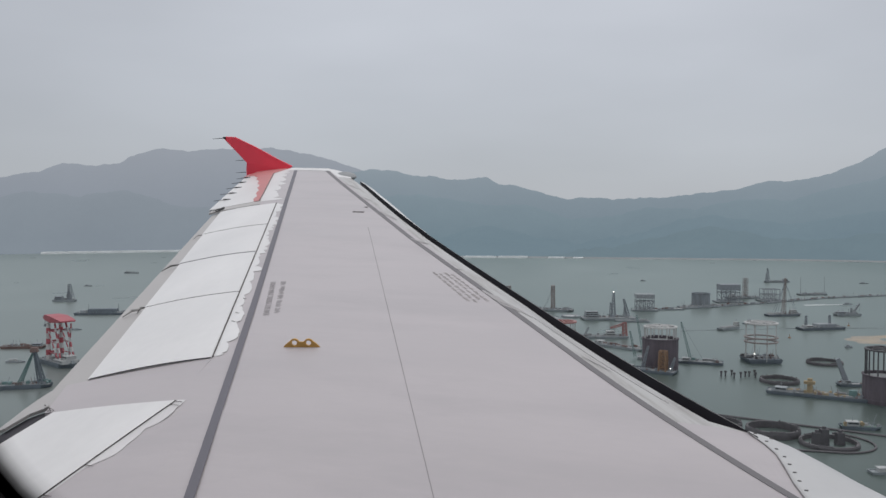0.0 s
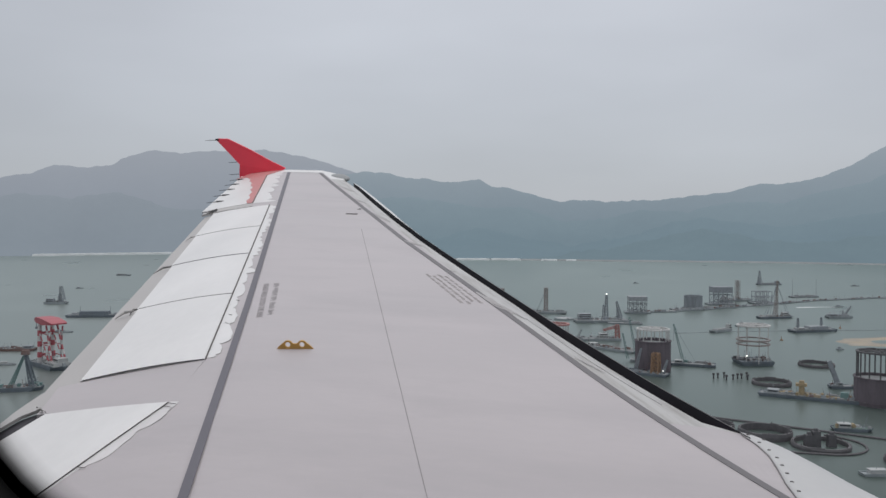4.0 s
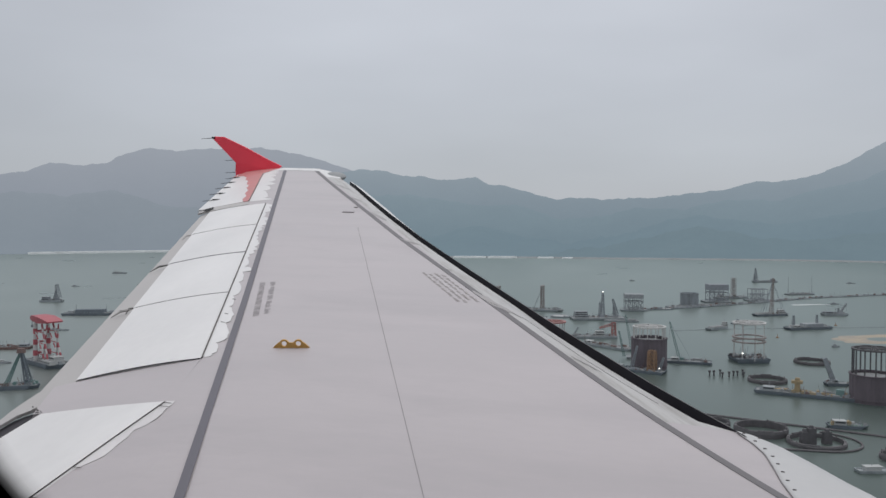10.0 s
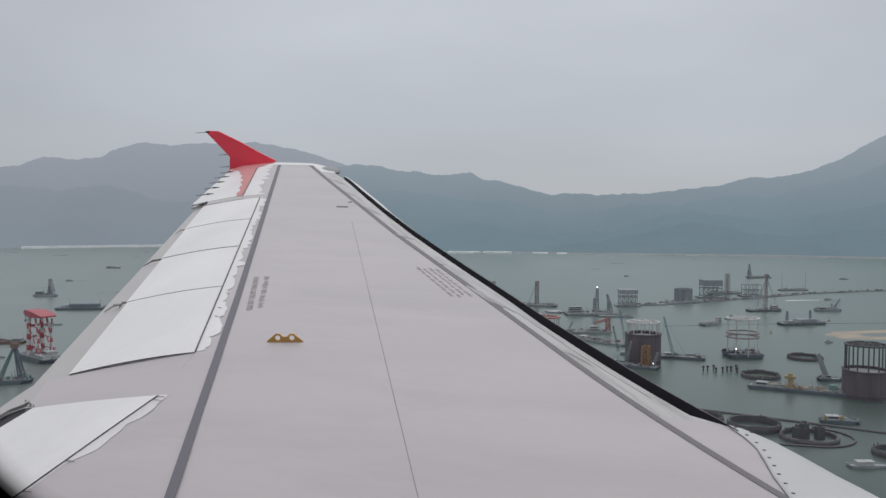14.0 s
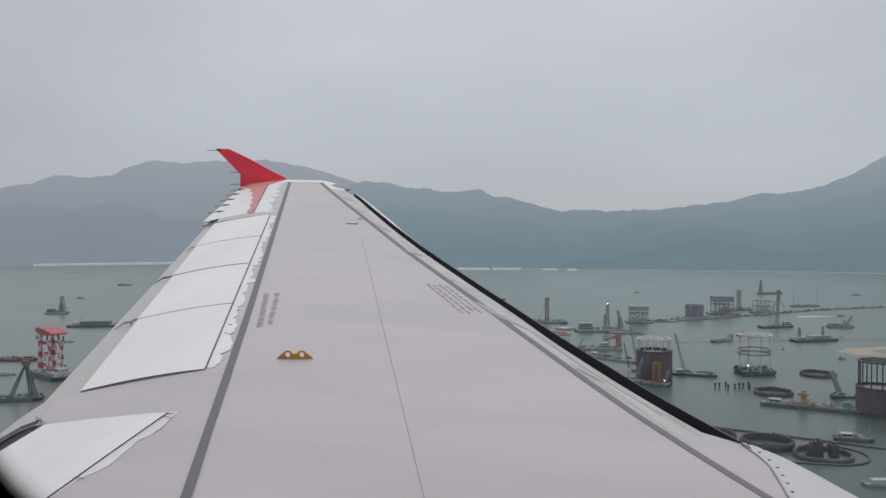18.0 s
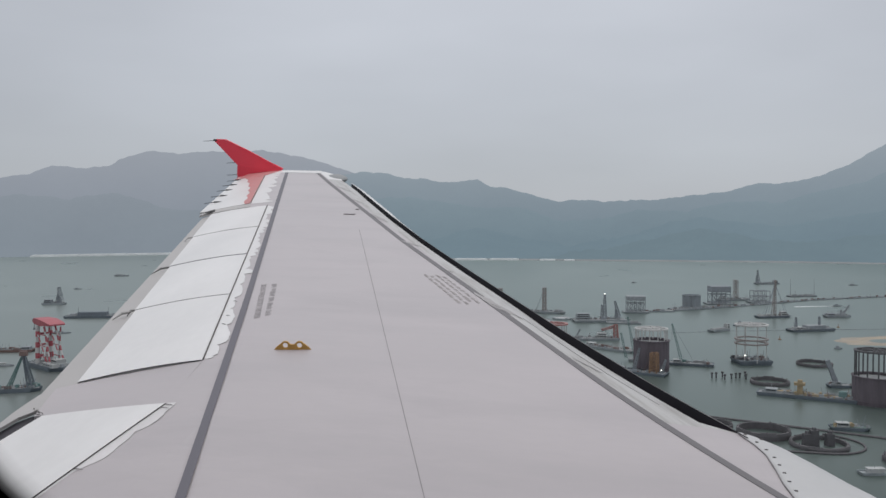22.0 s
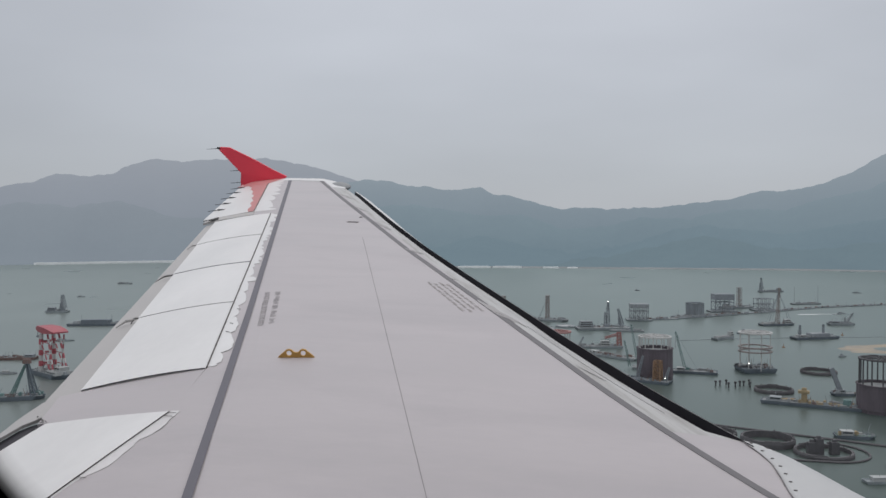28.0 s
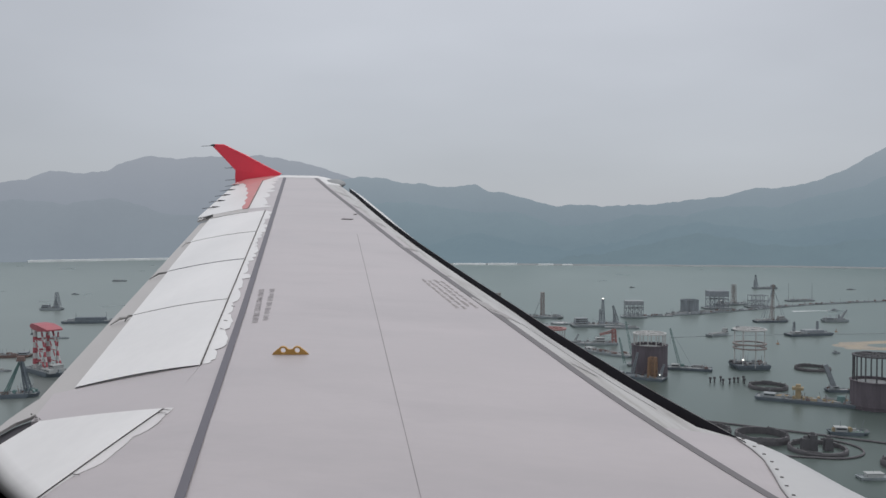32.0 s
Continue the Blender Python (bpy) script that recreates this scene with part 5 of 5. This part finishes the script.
crane_pair = crane_barge("wide dark crane barge with two raised booms", 219, 1082, 2, 70, 26, ((6, 7.5, 36, 4.2), (25, 21, 27, 4.4)), 4, house=(-22, 0, 18, 12, 3, 3, CRANE_GREY))
lamp(crane_pair, 7.5, 0, 36.6, 0.8)
work_barge("low pale barge moored beside the crane barge", 246, 1058, -12, 44, 12, 1.8, seed=6, gear=5)
box_frame("grey steel guide frame on a pontoon", 295, 1194, -6, 25, 18, 4, 20, CRANE_GREY, 2, solid=0.28)
work_barge("flat low barge with a bare deck", 340, 1207, 4, 32, 11, 2.0, deck=HOUSE_WHITE, gear=2, seed=8)
work_barge("dark flat barge against the caisson", 386, 1240, 14, 60, 16, 2.4, seed=9, gear=9)
caisson("dark grey steel caisson standing in the sea", 399, 1263, 13.5, 20, CAISSON_GREY)
work_barge("barge with rusty deck gear below the platform", 440, 1268, 10, 52, 14, 2.2, seed=10, gear=8, paints=(HULL_RUST, DECK))
box_frame("tall dark steel platform on open legs", 463, 1324, 0, 30, 20, 4, 25, CRANE_DARK, 2, solid=0.36)
piling_barge("piling barge with a slim brown lattice tower", 512, 1392, 15, 60, 4, 35, TOWER_RUST, 3, back=False)
box_frame("grey steel guide frame beside the boom line", 539, 1347, 5, 26, 18, 3, 17, CRANE_GREY, 2)
crane_barge("far work ship with a raised derrick at its bow", 728, 1782, 0, 52, 14, ((-20, -20.5, 31, 5),), 12, house=(18, 0, 9, 9, 3, 2, CRANE_GREY), group="work ships")
far_work = work_barge("long low work barge with thin masts", 662, 1465, 8, 52, 14, 2.4, seed=13, gear=12)
for px in (-22, 24):
    bm = bmesh.new()
    bar(bm, (px, 0, 2), (px, 0, 33), 0.5, 0.25, 6)
    part("mast", bm, CRANE_GREY, far_work, "tall thin mast")

# floating boom made of long pontoons, end to end
boom_ends = ((300, 1196), (352, 1214), (405, 1238), (466, 1277), (516, 1306), (563, 1338), (612, 1370), (656, 1398), (720, 1424), (787, 1452), (860, 1470), (940, 1462))
for (xa, ya), (xb, yb) in zip(boom_ends, boom_ends[1:]):
    d = math.hypot(xb - xa, yb - ya)
    ob = tagged(new("boom_pontoon", None), "long dark floating pontoon of the boom line", "pontoon", "boom pontoons")
    ob.matrix_world = place((xa + xb) / 2, (ya + yb) / 2, math.degrees(math.atan2(yb - ya, xb - xa)))
    part("float", hull_mesh(d - 3, 9, 1.6, 1.0), HULL_DARK, ob)
    clutter(ob, d, 7, 1.2, int(xa), 6, (DECK, CRANE_GREY, HULL_RUST))

# floating silt curtain between the works
curtain = thing("silt_curtain", "thin dark floating silt curtain across the water", "boom")
for k in range(24):
    q = [Vector((lerp(315, 760, u / 24), 1080 + 34 * (1 - math.exp(-u / 7)) + 5 * noise.noise((u * 0.4, 2, 0)), 0.2)) for u in (k, k + 1)]
    bm = bmesh.new()
    bar(bm, q[0], q[1], 0.45, 0.45, 6)
    part("curtain_float", bm, HULL_DARK, curtain)

# middle distance
jack = thing("jacket_platform", "open platform on white legs with a faded red ring roof", "platform", place(132, 893))
for k in range(8):
    a = 2 * math.pi * k / 8
    bm = bmesh.new()
    bar(bm, (13 * math.cos(a), 13 * math.sin(a), -2), (13 * math.cos(a), 13 * math.sin(a), 19), 0.6, 0.6, 6)
    part("leg", bm, CRANE_WHITE, jack)
bm = bmesh.new()
revolve(bm, [(11.5, 18.6), (14.6, 18.6), (14.6, 20.2), (11.5, 20.2)], 40)
for k in range(4):
    a = math.pi * k / 4
    bar(bm, (13 * math.cos(a), 13 * math.sin(a), 19.6), (-13 * math.cos(a), -13 * math.sin(a), 19.6), 0.6)
part("ring_roof", bm, CRANE_RED, jack, "faded red ring roof")
bm = bmesh.new()
revolve(bm, [(11, 4), (15, 4), (15, 6.5), (11, 6.5)], 40)
part("ring_deck", bm, TOWER_RUST, jack, "brown ring deck near the water")

red_crane = work_barge("barge with a faded red deck crane and white cabin", 178, 905, 0, 54, 15, 2.6, seed=21, house=(8, 0, 10, 7, 2.3, 2), gear=8)
lattice_part("crane_post", red_crane, (24, 0, 2), (23.5, 0, 17), 4.5, 3.5, 4, 0.6, CRANE_RED, "faded red lattice crane post")
lattice_part("crane_jib", red_crane, (23, 0, 15), (8, 0, 11), 2.5, 1.5, 5, 0.4, CRANE_RED)
lattice_part("derrick", red_crane, (-21, 0, 2), (-16, 0, 12), 2, 1, 4, 0.3, CRANE_GREY)
work_barge("long rusty barge with scattered deck gear", 179, 834, -48, 62, 14, 2.4, hull=HULL_DARK, seed=22, gear=14, paints=(HULL_RUST, DECK, HOUSE_WHITE), house=(-22, 0, 8, 7, 2.2, 1))

crowned = caisson("rust-brown steel caisson with a white ring frame on top", 190, 712, 15, 27, CAISSON, 12, 9, CRANE_WHITE)
lamp(crowned, 0, -13, 36.5)
lamp(crowned, 6, -11, 36.5)
tender = work_barge("dark barge with orange piling gear beside the caisson", 176, 694, -34, 46, 12, 2.4, hull=HULL_BLUE, seed=23, gear=8, paints=(DECK, HULL_BLUE, CRANE_DARK), house=(-17, 0, 6, 6, 2.1, 1, CRANE_GREY))
lattice_part("piling_rig", tender, (12, 0, 2), (12, 0, 19), 6, 5, 5, 0.8, ORANGE, "orange lattice piling rig")
lamp(tender, 15, -3, 6)
lamp(tender, 19, -2, 5)
for bx, tx, tall in ((-6, -1, 22), (18, 22, 14)):
    lattice_part("derrick", tender, (bx, 0, 2), (tx, 0, tall), 2.4, 1.0, 6, 0.35, CRANE_DARK)
side = work_barge("dark work barge with cranes moored by the caisson", 233, 737, -20, 40, 12, 2.4, hull=HULL_BLUE, seed=24, gear=10, paints=(DECK, TEAL, CRANE_GREY), house=(-12, 0, 7, 6, 2.1, 1))
lattice_part("crane_boom", side, (-8, 0, 2), (-17, 0, 37), 2.2, 1.0, 12, 0.2, TEAL, "tall pale green crane boom")
wire(side, (-17, 0, 37), (-17, 0, 22), 0.14)
wire(side, (-17, 0, 37), (2, 0, 4), 0.12)
rear = work_barge("crane barge half hidden behind the caisson", 200, 760, -10, 36, 12, 2.4, seed=25, gear=6)
lattice_part("crane_boom", rear, (-12, 0, 2), (-19, 0, 41), 2.2, 1.0, 12, 0.2, TEAL, "tall pale green crane boom")
lattice_part("crane_boom", rear, (-20, 0, 2), (-25, 0, 26), 2.0, 1.0, 8, 0.25, TEAL, "short pale green crane boom")
wire(rear, (-19, 0, 41), (-2, 0, 4), 0.12)

pile_pick = random.Random(3)
for k in range(9):
    ob = thing("pile", "short dark steel pile with a capped head", "pile", place(231 + 3.6 * k + pile_pick.uniform(-1, 1), 671 + pile_pick.uniform(-6, 10)), "piles in the sea")
    bm = bmesh.new()
    bar(bm, (0, 0, -2), (0, 0, 3.2), 0.6, 0.6, 8)
    part("shaft", bm, TARRED, ob)
    bm = bmesh.new()
    bar(bm, (0, 0, 3.2), (0, 0, 4.6), 1.1, 1.0, 8)
    part("cap", bm, TARRED, ob)

ring_pontoon("dark open ring pontoon afloat beside a barge", 269, 650, 15, 1.6, 2.8, PONTOON)
long_barge = work_barge("long blue-black barge with yellow and teal machines", 273, 594, -29, 68, 13, 2.6, hull=HULL_BLUE, seed=27, gear=34, paints=(YELLOW, DECK, DECK, CRANE_GREY, YELLOW), house=(-24, 0, 8, 7, 2.3, 1, CRANE_GREY))
bm = bmesh.new()
box(bm, -6.5, -2.5, -2, 2, 2, 13, 0.4)
box(bm, -8.5, -1.0, -2.6, 2.6, 9, 11)
part("hopper_tower", bm, YELLOW, long_barge, "pale yellow hopper tower")
bm = bmesh.new()
box(bm, 21, 27, -2.5, 2.5, 2, 7, 0.5)
part("winch_house", bm, TEAL, long_barge, "teal winch house")
derrick = work_barge("small dark tug with a leaning derrick boom", 318, 634, 0, 20, 8, 2.2, hull=HULL_BLUE, seed=28, gear=5, house=(-4, 0, 6, 5, 2, 1, CRANE_GREY), bow=4)
bm = bmesh.new()
box(bm, -1.8, 1.8, -1.2, 1.2, 0, 21, 0.3)
boom = part("boom", bm, CRANE_DARK, derrick, "broad dark boom leaning back")
boom.matrix_local = pose(-3, 0, 2, 0, -22, 0)
caisson("rust-brown steel caisson crowned with dark posts and a ring", 314, 576, 15, 20, CAISSON, 12, 17, TARRED)
lee = work_barge("work barge with a small derrick beside the tall caisson", 345, 585, -12, 30, 10, 2.3, seed=29, gear=8)
lattice_part("derrick", lee, (4, 0, 2), (11, 0, 9), 1.6, 0.8, 5, 0.3, YELLOW)

# derrick ship with red and white legs, covered barge, cargo barge
tall = work_barge("derrick ship with red and white striped legs and a red top", -345, 735, -42, 44, 16, 3.4, hull=HULL_BLUE, seed=31, gear=26, paints=(DECK, HOUSE_WHITE, CRANE_GREY), house=(15, 0, 9, 8, 3, 2), name="derrick_ship", bow=6)
tall.matrix_world = place(-345, 735, -42, 0, 1.22)


def striped(foot, head, r0, r1, bands):
    """A leg painted in red and white bands, each band a length of tube."""
    foot, head = Vector(foot), Vector(head)
    for k in range(bands):
        bm = bmesh.new()
        bar(bm, foot.lerp(head, k / bands), foot.lerp(head, (k + 1) / bands), lerp(r0, r1, k / bands), lerp(r0, r1, (k + 1) / bands), 10)
        part("leg_section", bm, DERRICK_RED if k % 2 else CRANE_WHITE, tall, "red painted leg section" if k % 2 else "white painted leg section")


for py in (-5, 5):
    striped((-9, py, 3), (-9, py * 0.9, 31), 1.7, 1.5, 7)
    striped((13, py, 3), (1, py * 0.8, 31), 0.7, 0.7, 8)
    striped((3, py, 3), (10, py * 0.8, 31), 0.55, 0.55, 8)
    striped((-9, py, 26), (7, py, 6), 0.45, 0.45, 6)
for z in (9, 17, 25):
    bm = bmesh.new()
    bar(bm, (-9, -5, z), (-9, 5, z), 0.8, 0.8, 6)
    for py in (-5, 5):
        bar(bm, (-9, py, z), (5, py, z), 0.35, 0.35, 6)
    part("brace", bm, DERRICK_RED, tall)
bm = bmesh.new()
slab(bm, [[Vector((x, y * w, z)) for y in (-1, -0.4, 0.4, 1)] for x, w, z in ((-22, 3.2, 34.0), (-14, 5.4, 36.4), (-2, 6.4, 36.2), (9, 6.2, 34.6), (14, 5.6, 33.6))], lambda p: Vector((p.x, p.y * 0.92, 31.2 + 0.08 * abs(p.x + 3))))
part("top_girder", bm, DERRICK_RED, tall, "broad red wedge-shaped girder across the leg tops")
for px in (-21, -15):
    wire(tall, (px, -2, 32), (px, -2, 28.4), 0.25)
    bm = bmesh.new()
    box(bm, px - 0.8, px + 0.8, -2.8, -1.2, 26.8, 28.4, 0.2)
    part("hook_block", bm, CRANE_DARK, tall, "dark hook block")
bm = bmesh.new()
box(bm, 4, 20, -7.2, 4, 3.0, 5.6, 0.2)
lower = part("accommodation", bm, HOUSE_WHITE, tall, "long pale deckhouse along the side")
for k in range(9):
    bm = bmesh.new()
    box(bm, 5 + 1.7 * k, 5.8 + 1.7 * k, -7.26, -7.1, 4.2, 4.9)
    part("porthole", bm, GLASS_DARK, lower)

cover = work_barge("grey barge with a long covered hold and two masts", 455, 982, 12, 58, 15, 3.0, hull=HULL_BLUE, seed=32, gear=6, paints=(CRANE_GREY, HOUSE_WHITE))
bm = bmesh.new()
box(bm, -8, 18, -5.5, 5.5, 2.6, 7.0, 0.4)
part("hold_cover", bm, CRANE_GREY, cover, "grey cover over the hold")
bm = bmesh.new()
box(bm, -5, 17, -5.75, -5.55, 3.4, 6.2)
part("hold_side", bm, CRANE_DARK, cover, "dark open side of the hold")
deckhouse(cover, -18, 0, 9, 9, 2.7, 1)
for px in (-20, 12):
    lattice_part("mast", cover, (px, 0, 3), (px, 0, 17), 2.2, 1.4, 5, 0.4, CRANE_DARK, "dark lattice mast")

cargo = work_barge("dark self-propelled cargo barge with an open hold", 344, 979, 34, 36, 9, 3.0, seed=33, gear=0, bow=4)
deckhouse(cargo, 13, 0, 5, 6, 2.8, 2)
bm = bmesh.new()
box(bm, -15, 8, -3.2, 3.2, 2.6, 4.4, 0.6)
part("cargo_heap", bm, DECK, cargo, "grey heap in the hold")

# mast vessel with its stays, sheerlegs barge, patrol launch
masted = work_barge("low dark work vessel under a tall stayed brown mast", 471, 1128, 10, 52, 13, 2.8, hull=HULL_BLUE, seed=71, gear=12, paints=(DECK, HOUSE_WHITE, CRANE_GREY), house=(14, 0, 9, 7, 2.5, 2), bow=6)
lattice_part("mast", masted, (0, 0, 2.5), (2, 0, 52), 4.6, 1.6, 14, 0.34, TOWER_RUST, "tall brown lattice mast")
for px, top in ((-16, 44), (-11, 50), (20, 47)):
    wire(masted, (px, -3, 3), (1.5, 0, top), 0.2)
    wire(masted, (px, 3, 3), (1.5, 0, top), 0.2)
sheer = work_barge("blue-black sheerlegs barge with a tapering lattice frame", -325, 629, 14, 44, 14, 3.4, hull=HULL_BLUE, seed=72, gear=14, paints=(TEAL, HULL_RUST, DECK), bow=7)
for side in (-4.5, 4.5):
    lattice_part("sheerleg", sheer, (14, side, 3), (9, side * 0.18, 29), 3.2, 1.4, 8, 0.34, HULL_BLUE, "dark blue lattice sheerleg")
    lattice_part("back_leg", sheer, (-2, side, 3), (8, side * 0.18, 27), 1.8, 1.0, 8, 0.26, TEAL)
bm = bmesh.new()
box(bm, 6, 12, -2, 2, 27.5, 31, 0.5)
part("crown_block", bm, HULL_RUST, sheer, "rust-red crown block")
patrol = small_boat("grey patrol launch with a low wheelhouse", 394, 1030, 170, 30, HULL_BLUE, HOUSE_WHITE)

# ring pontoons and the floating pipeline
ring_pontoon("dark ring pontoon tied to the pipeline", 176, 509, 11, 1.4, 2.4, PONTOON)
ring_pontoon("dark ring pontoon with high rubber walls", 198, 487, 15.5, 1.6, 4.2, PONTOON)
ring_pontoon("dark ring pontoon under construction", 220, 462, 16, 1.6, 2.4, PONTOON)
rig = thing("pump_rig", "dark pump rig standing inside a ring pontoon", "machine", place(219, 462))
for px, h in ((-6, 7), (-2, 9), (7, 7)):
    bm = bmesh.new()
    box(bm, px - 2.4, px + 2.4, -2, 2, -1, h, 0.3)
    box(bm, px - 1, px + 1, -1, 1, h, h + 1.5, 0.2)
    part("pump_block", bm, TARRED, rig)
afloat = lambda x, y: (spread(x, y) * x, spread(x, y) * y, 0.5)
pipe_pts = [afloat(160 + 11.5 * k, 546 - 7.2 * k - 0.03 * k * k) for k in range(11)]
pipe = thing("floating_pipeline", "long dark floating pipeline beside the rings", "pipeline")
for a, c in zip(pipe_pts, pipe_pts[1:]):
    bm = bmesh.new()
    bar(bm, a, c, 0.9, 0.9, 8)
    part("pipe_section", bm, PONTOON, pipe)
hose_pts = [afloat(222 + 24 * math.cos(a), 466 + 23 * math.sin(a)) for a in (radians(lerp(62, -95, k / 18)) for k in range(19))] + [afloat(220 - 5.0 * k, 443 + 1.2 * k) for k in range(1, 8)]
bm = bmesh.new()
tube_path(bm, hose_pts, 0.8)
tagged(part("floating_hose", bm, PONTOON, smooth=True), "dark floating hose curling on the water", "hose")
work_barge("teal and white workboat by the pipeline", 257, 499, -10, 24, 8, 2.2, hull=HULL_BLUE, deck=DECK_GREEN, seed=34, gear=6, paints=(TEAL, YELLOW, HOUSE_WHITE), house=(-5, 0, 7, 5, 2, 1), bow=4, name="workboat")

# ahead of the works: cage platform, second ring, tug and sand bank
cage = thing("cage_platform", "white round cage platform on a moored pontoon", "platform", place(292, 748))
part("pontoon", hull_mesh(30, 26, 4), HULL_BLUE, cage)
for k in range(8):
    a = 2 * math.pi * k / 8
    bm = bmesh.new()
    bar(bm, (14 * math.cos(a), 14 * math.sin(a), 2), (14 * math.cos(a), 14 * math.sin(a), 36), 0.4, 0.4, 6)
    part("post", bm, CRANE_WHITE, cage)
for z in (18, 22, 35):
    bm = bmesh.new()
    revolve(bm, [(12.6, z), (15, z), (15, z + 1.2), (12.6, z + 1.2)], 40)
    part("ring_frame", bm, CRANE_WHITE if z > 30 else TOWER_RUST, cage)
petals(cage, 13.6, 36.4, CRANE_WHITE)
clutter(cage, 30, 26, 3.7, 77, 20, (CRANE_GREY, HOUSE_WHITE, DECK, TARRED))
lamp(cage, -10, -11, 9, 0.6)
ring_pontoon("dark ring pontoon near the cage platform", 346, 738, 15.5, 1.6, 2.6, PONTOON)
ring_pontoon("dark ring pontoon afloat beyond the workboat", 251, 430, 11, 1.6, 2.8, PONTOON)
small_boat("dark harbour tug with a pale wheelhouse", 226, 408, 0, 22, None, HOUSE_WHITE)
def sand_height(u, v):
    """A hooked spit round a shallow lagoon; u along the bank, v across it, both from -1 to 1."""
    ring = math.hypot(u * 1.05 - 0.12, v * 1.25 + 0.18)
    spit = 1.0 - abs(ring - 0.62) / 0.30 + 0.55 * noise.noise((u * 2.2, v * 2.2, 3)) + 0.3 * noise.noise((u * 6, v * 6, 8))
    spit -= 1.3 * max(u - 0.35, 0) * max(-v + 0.1, 0)
    return min(max(spit, -0.6), 0.9) * 2.2 - 0.5


bm = bmesh.new()
NU, NV = 70, 44
vs = [[bm.verts.new((572 + 112 * u + 10 * v, 1012 + 62 * v, sand_height(u, v) * (1 - max(abs(u), abs(v)) ** 6) - 1.0 * max(abs(u), abs(v)) ** 6)) for u in (lerp(-1, 1, a / NU) for a in range(NU + 1))] for v in (lerp(-1, 1, c / NV) for c in range(NV + 1))]
for i in range(NV):
    for j in range(NU):
        bm.faces.new((vs[i][j], vs[i][j + 1], vs[i + 1][j + 1], vs[i + 1][j]))
tagged(part("sand_bank", bm, SAND, smooth=True), "low hooked bank of wet yellow sand round a lagoon", "sand bank", kind="structure")

# speeding launch with its wake
launch = small_boat("small dark launch trailing a thin white wake", 640, 1290, 8, 15)
bm = bmesh.new()
slab(bm, [[Vector((-7 - 66 * t, side * (0.8 + 3.4 * t) * (1 + 0.3 * noise.noise((t * 9, side, 2))), 0.28)) for side in (-1, -0.3, 0.3, 1)] for t in (k / 12 for k in range(13))], lambda p: Vector((p.x, p.y, p.z - 0.2)))
part("wake", bm, FOAM, launch, "thin white wake on the water")

# lying off the derrick ship
flat = work_barge("long slate-grey hopper barge with pale ends", -478, 1150, 4, 76, 16, 3.2, hull=HULL_BLUE, seed=51, gear=4, paints=(CRANE_GREY, HOUSE_WHITE))
bm = bmesh.new()
box(bm, -20, 20, -6, 6, 2.6, 8.2, 0.5)
part("hopper_wall", bm, HULL_BLUE, flat, "slate-grey hopper wall")
for px in (-27, 30):
    bm = bmesh.new()
    box(bm, px - 4, px + 4, -4, 4, 2.6, 6.4, 0.6)
    part("end_house", bm, CRANE_GREY, flat)
for px in (-20, 21):
    bm = bmesh.new()
    bar(bm, (px, 0, 3), (px, 0, 15), 0.4, 0.25, 6)
    part("mast", bm, CRANE_DARK, flat)
small_boat("dark covered launch lying at anchor", -446, 980, 4, 24)
small_boat("pale motor boat near the derrick ship", -392, 748, 0, 17, CRANE_GREY, HOUSE_WHITE)

crane_barge("small dark crane pontoon with a slanting jib", 560, 1130, 0, 34, 13, ((8, 17, 17, 2.2),), 61, house=(-8, 0, 12, 8, 3, 1, CRANE_DARK), paint=CRANE_GREY)

for x, y in ((385, 905), (640, 1010), (505, 1015)):
    buoy = thing("channel_buoy", "small orange channel buoy afloat", "buoy", place(x, y), "channel buoys")
    bm = bmesh.new()
    revolve(bm, [(0.2, -1), (1.6, -1), (1.8, 0.6), (0.6, 1.4), (0.2, 1.4)], 14)
    part("float", bm, ORANGE, buoy)
    bm = bmesh.new()
    bar(bm, (0, 0, 1), (0, 0, 4.6), 0.45, 0.16, 6)
    part("beacon", bm, ORANGE, buoy)
for x, y, h, L in ((398, 1056, 10, 11), (901, 1748, 0, 20), (416, 835, 0, 8), (446, 1820, 0, 12), (-730, 1683, 0, 16), (-609, 1720, 30, 18)):
    small_boat("small dark motor boat on the open sea", x, y, h, L)
work_barge("far low barge on the open sea", -809, 2126, -5, 36, 10, 3.0, seed=40, gear=4)
crane_barge("dark dredger with a tall derrick at its stern", -624, 1348, 0, 36, 13, ((9, 8.5, 29, 8),), 41, house=(-9, 0, 12, 9, 3, 2, CRANE_DARK), group="work ships")
work_barge("rust-red loaded barge lying low in the water", -430, 836, 4, 42, 12, 2.6, hull=HULL_RUST, seed=42, gear=12, paints=(HULL_RUST, DECK), house=(14, 0, 8, 7, 2.3, 1, CRANE_DARK))

# long white sea wall and low buildings on the far shores
wall_pick = random.Random(8)
for a, far, half, high in [(lerp(-25.4, -17.0, k / 6), 3800, 50, 8.2) for k in range(7)] + [(2.6, 3085, 62, 6.0), (4.9, 3078, 55, 6.5), (7.9, 3066, 30, 5.0), (9.4, 3062, 20, 4.0)]:
    ob = tagged(new("shore_hall", None), "long low white building at the water's edge", "building", "shore buildings")
    ob.matrix_world = place(far * math.sin(radians(a)), far * math.cos(radians(a)), -a)
    bm = bmesh.new()
    box(bm, -half, half, -9, 9, -1, high + wall_pick.uniform(-0.5, 0.5), 1.0)
    part("wall", bm, FOAM, ob)
    bm = bmesh.new()
    box(bm, -half * 0.86, half * 0.86, -2.6, 2.6, high - 0.6, high + 1.2, 0.5)
    part("roof", bm, FOAM, ob, "flat white roof")
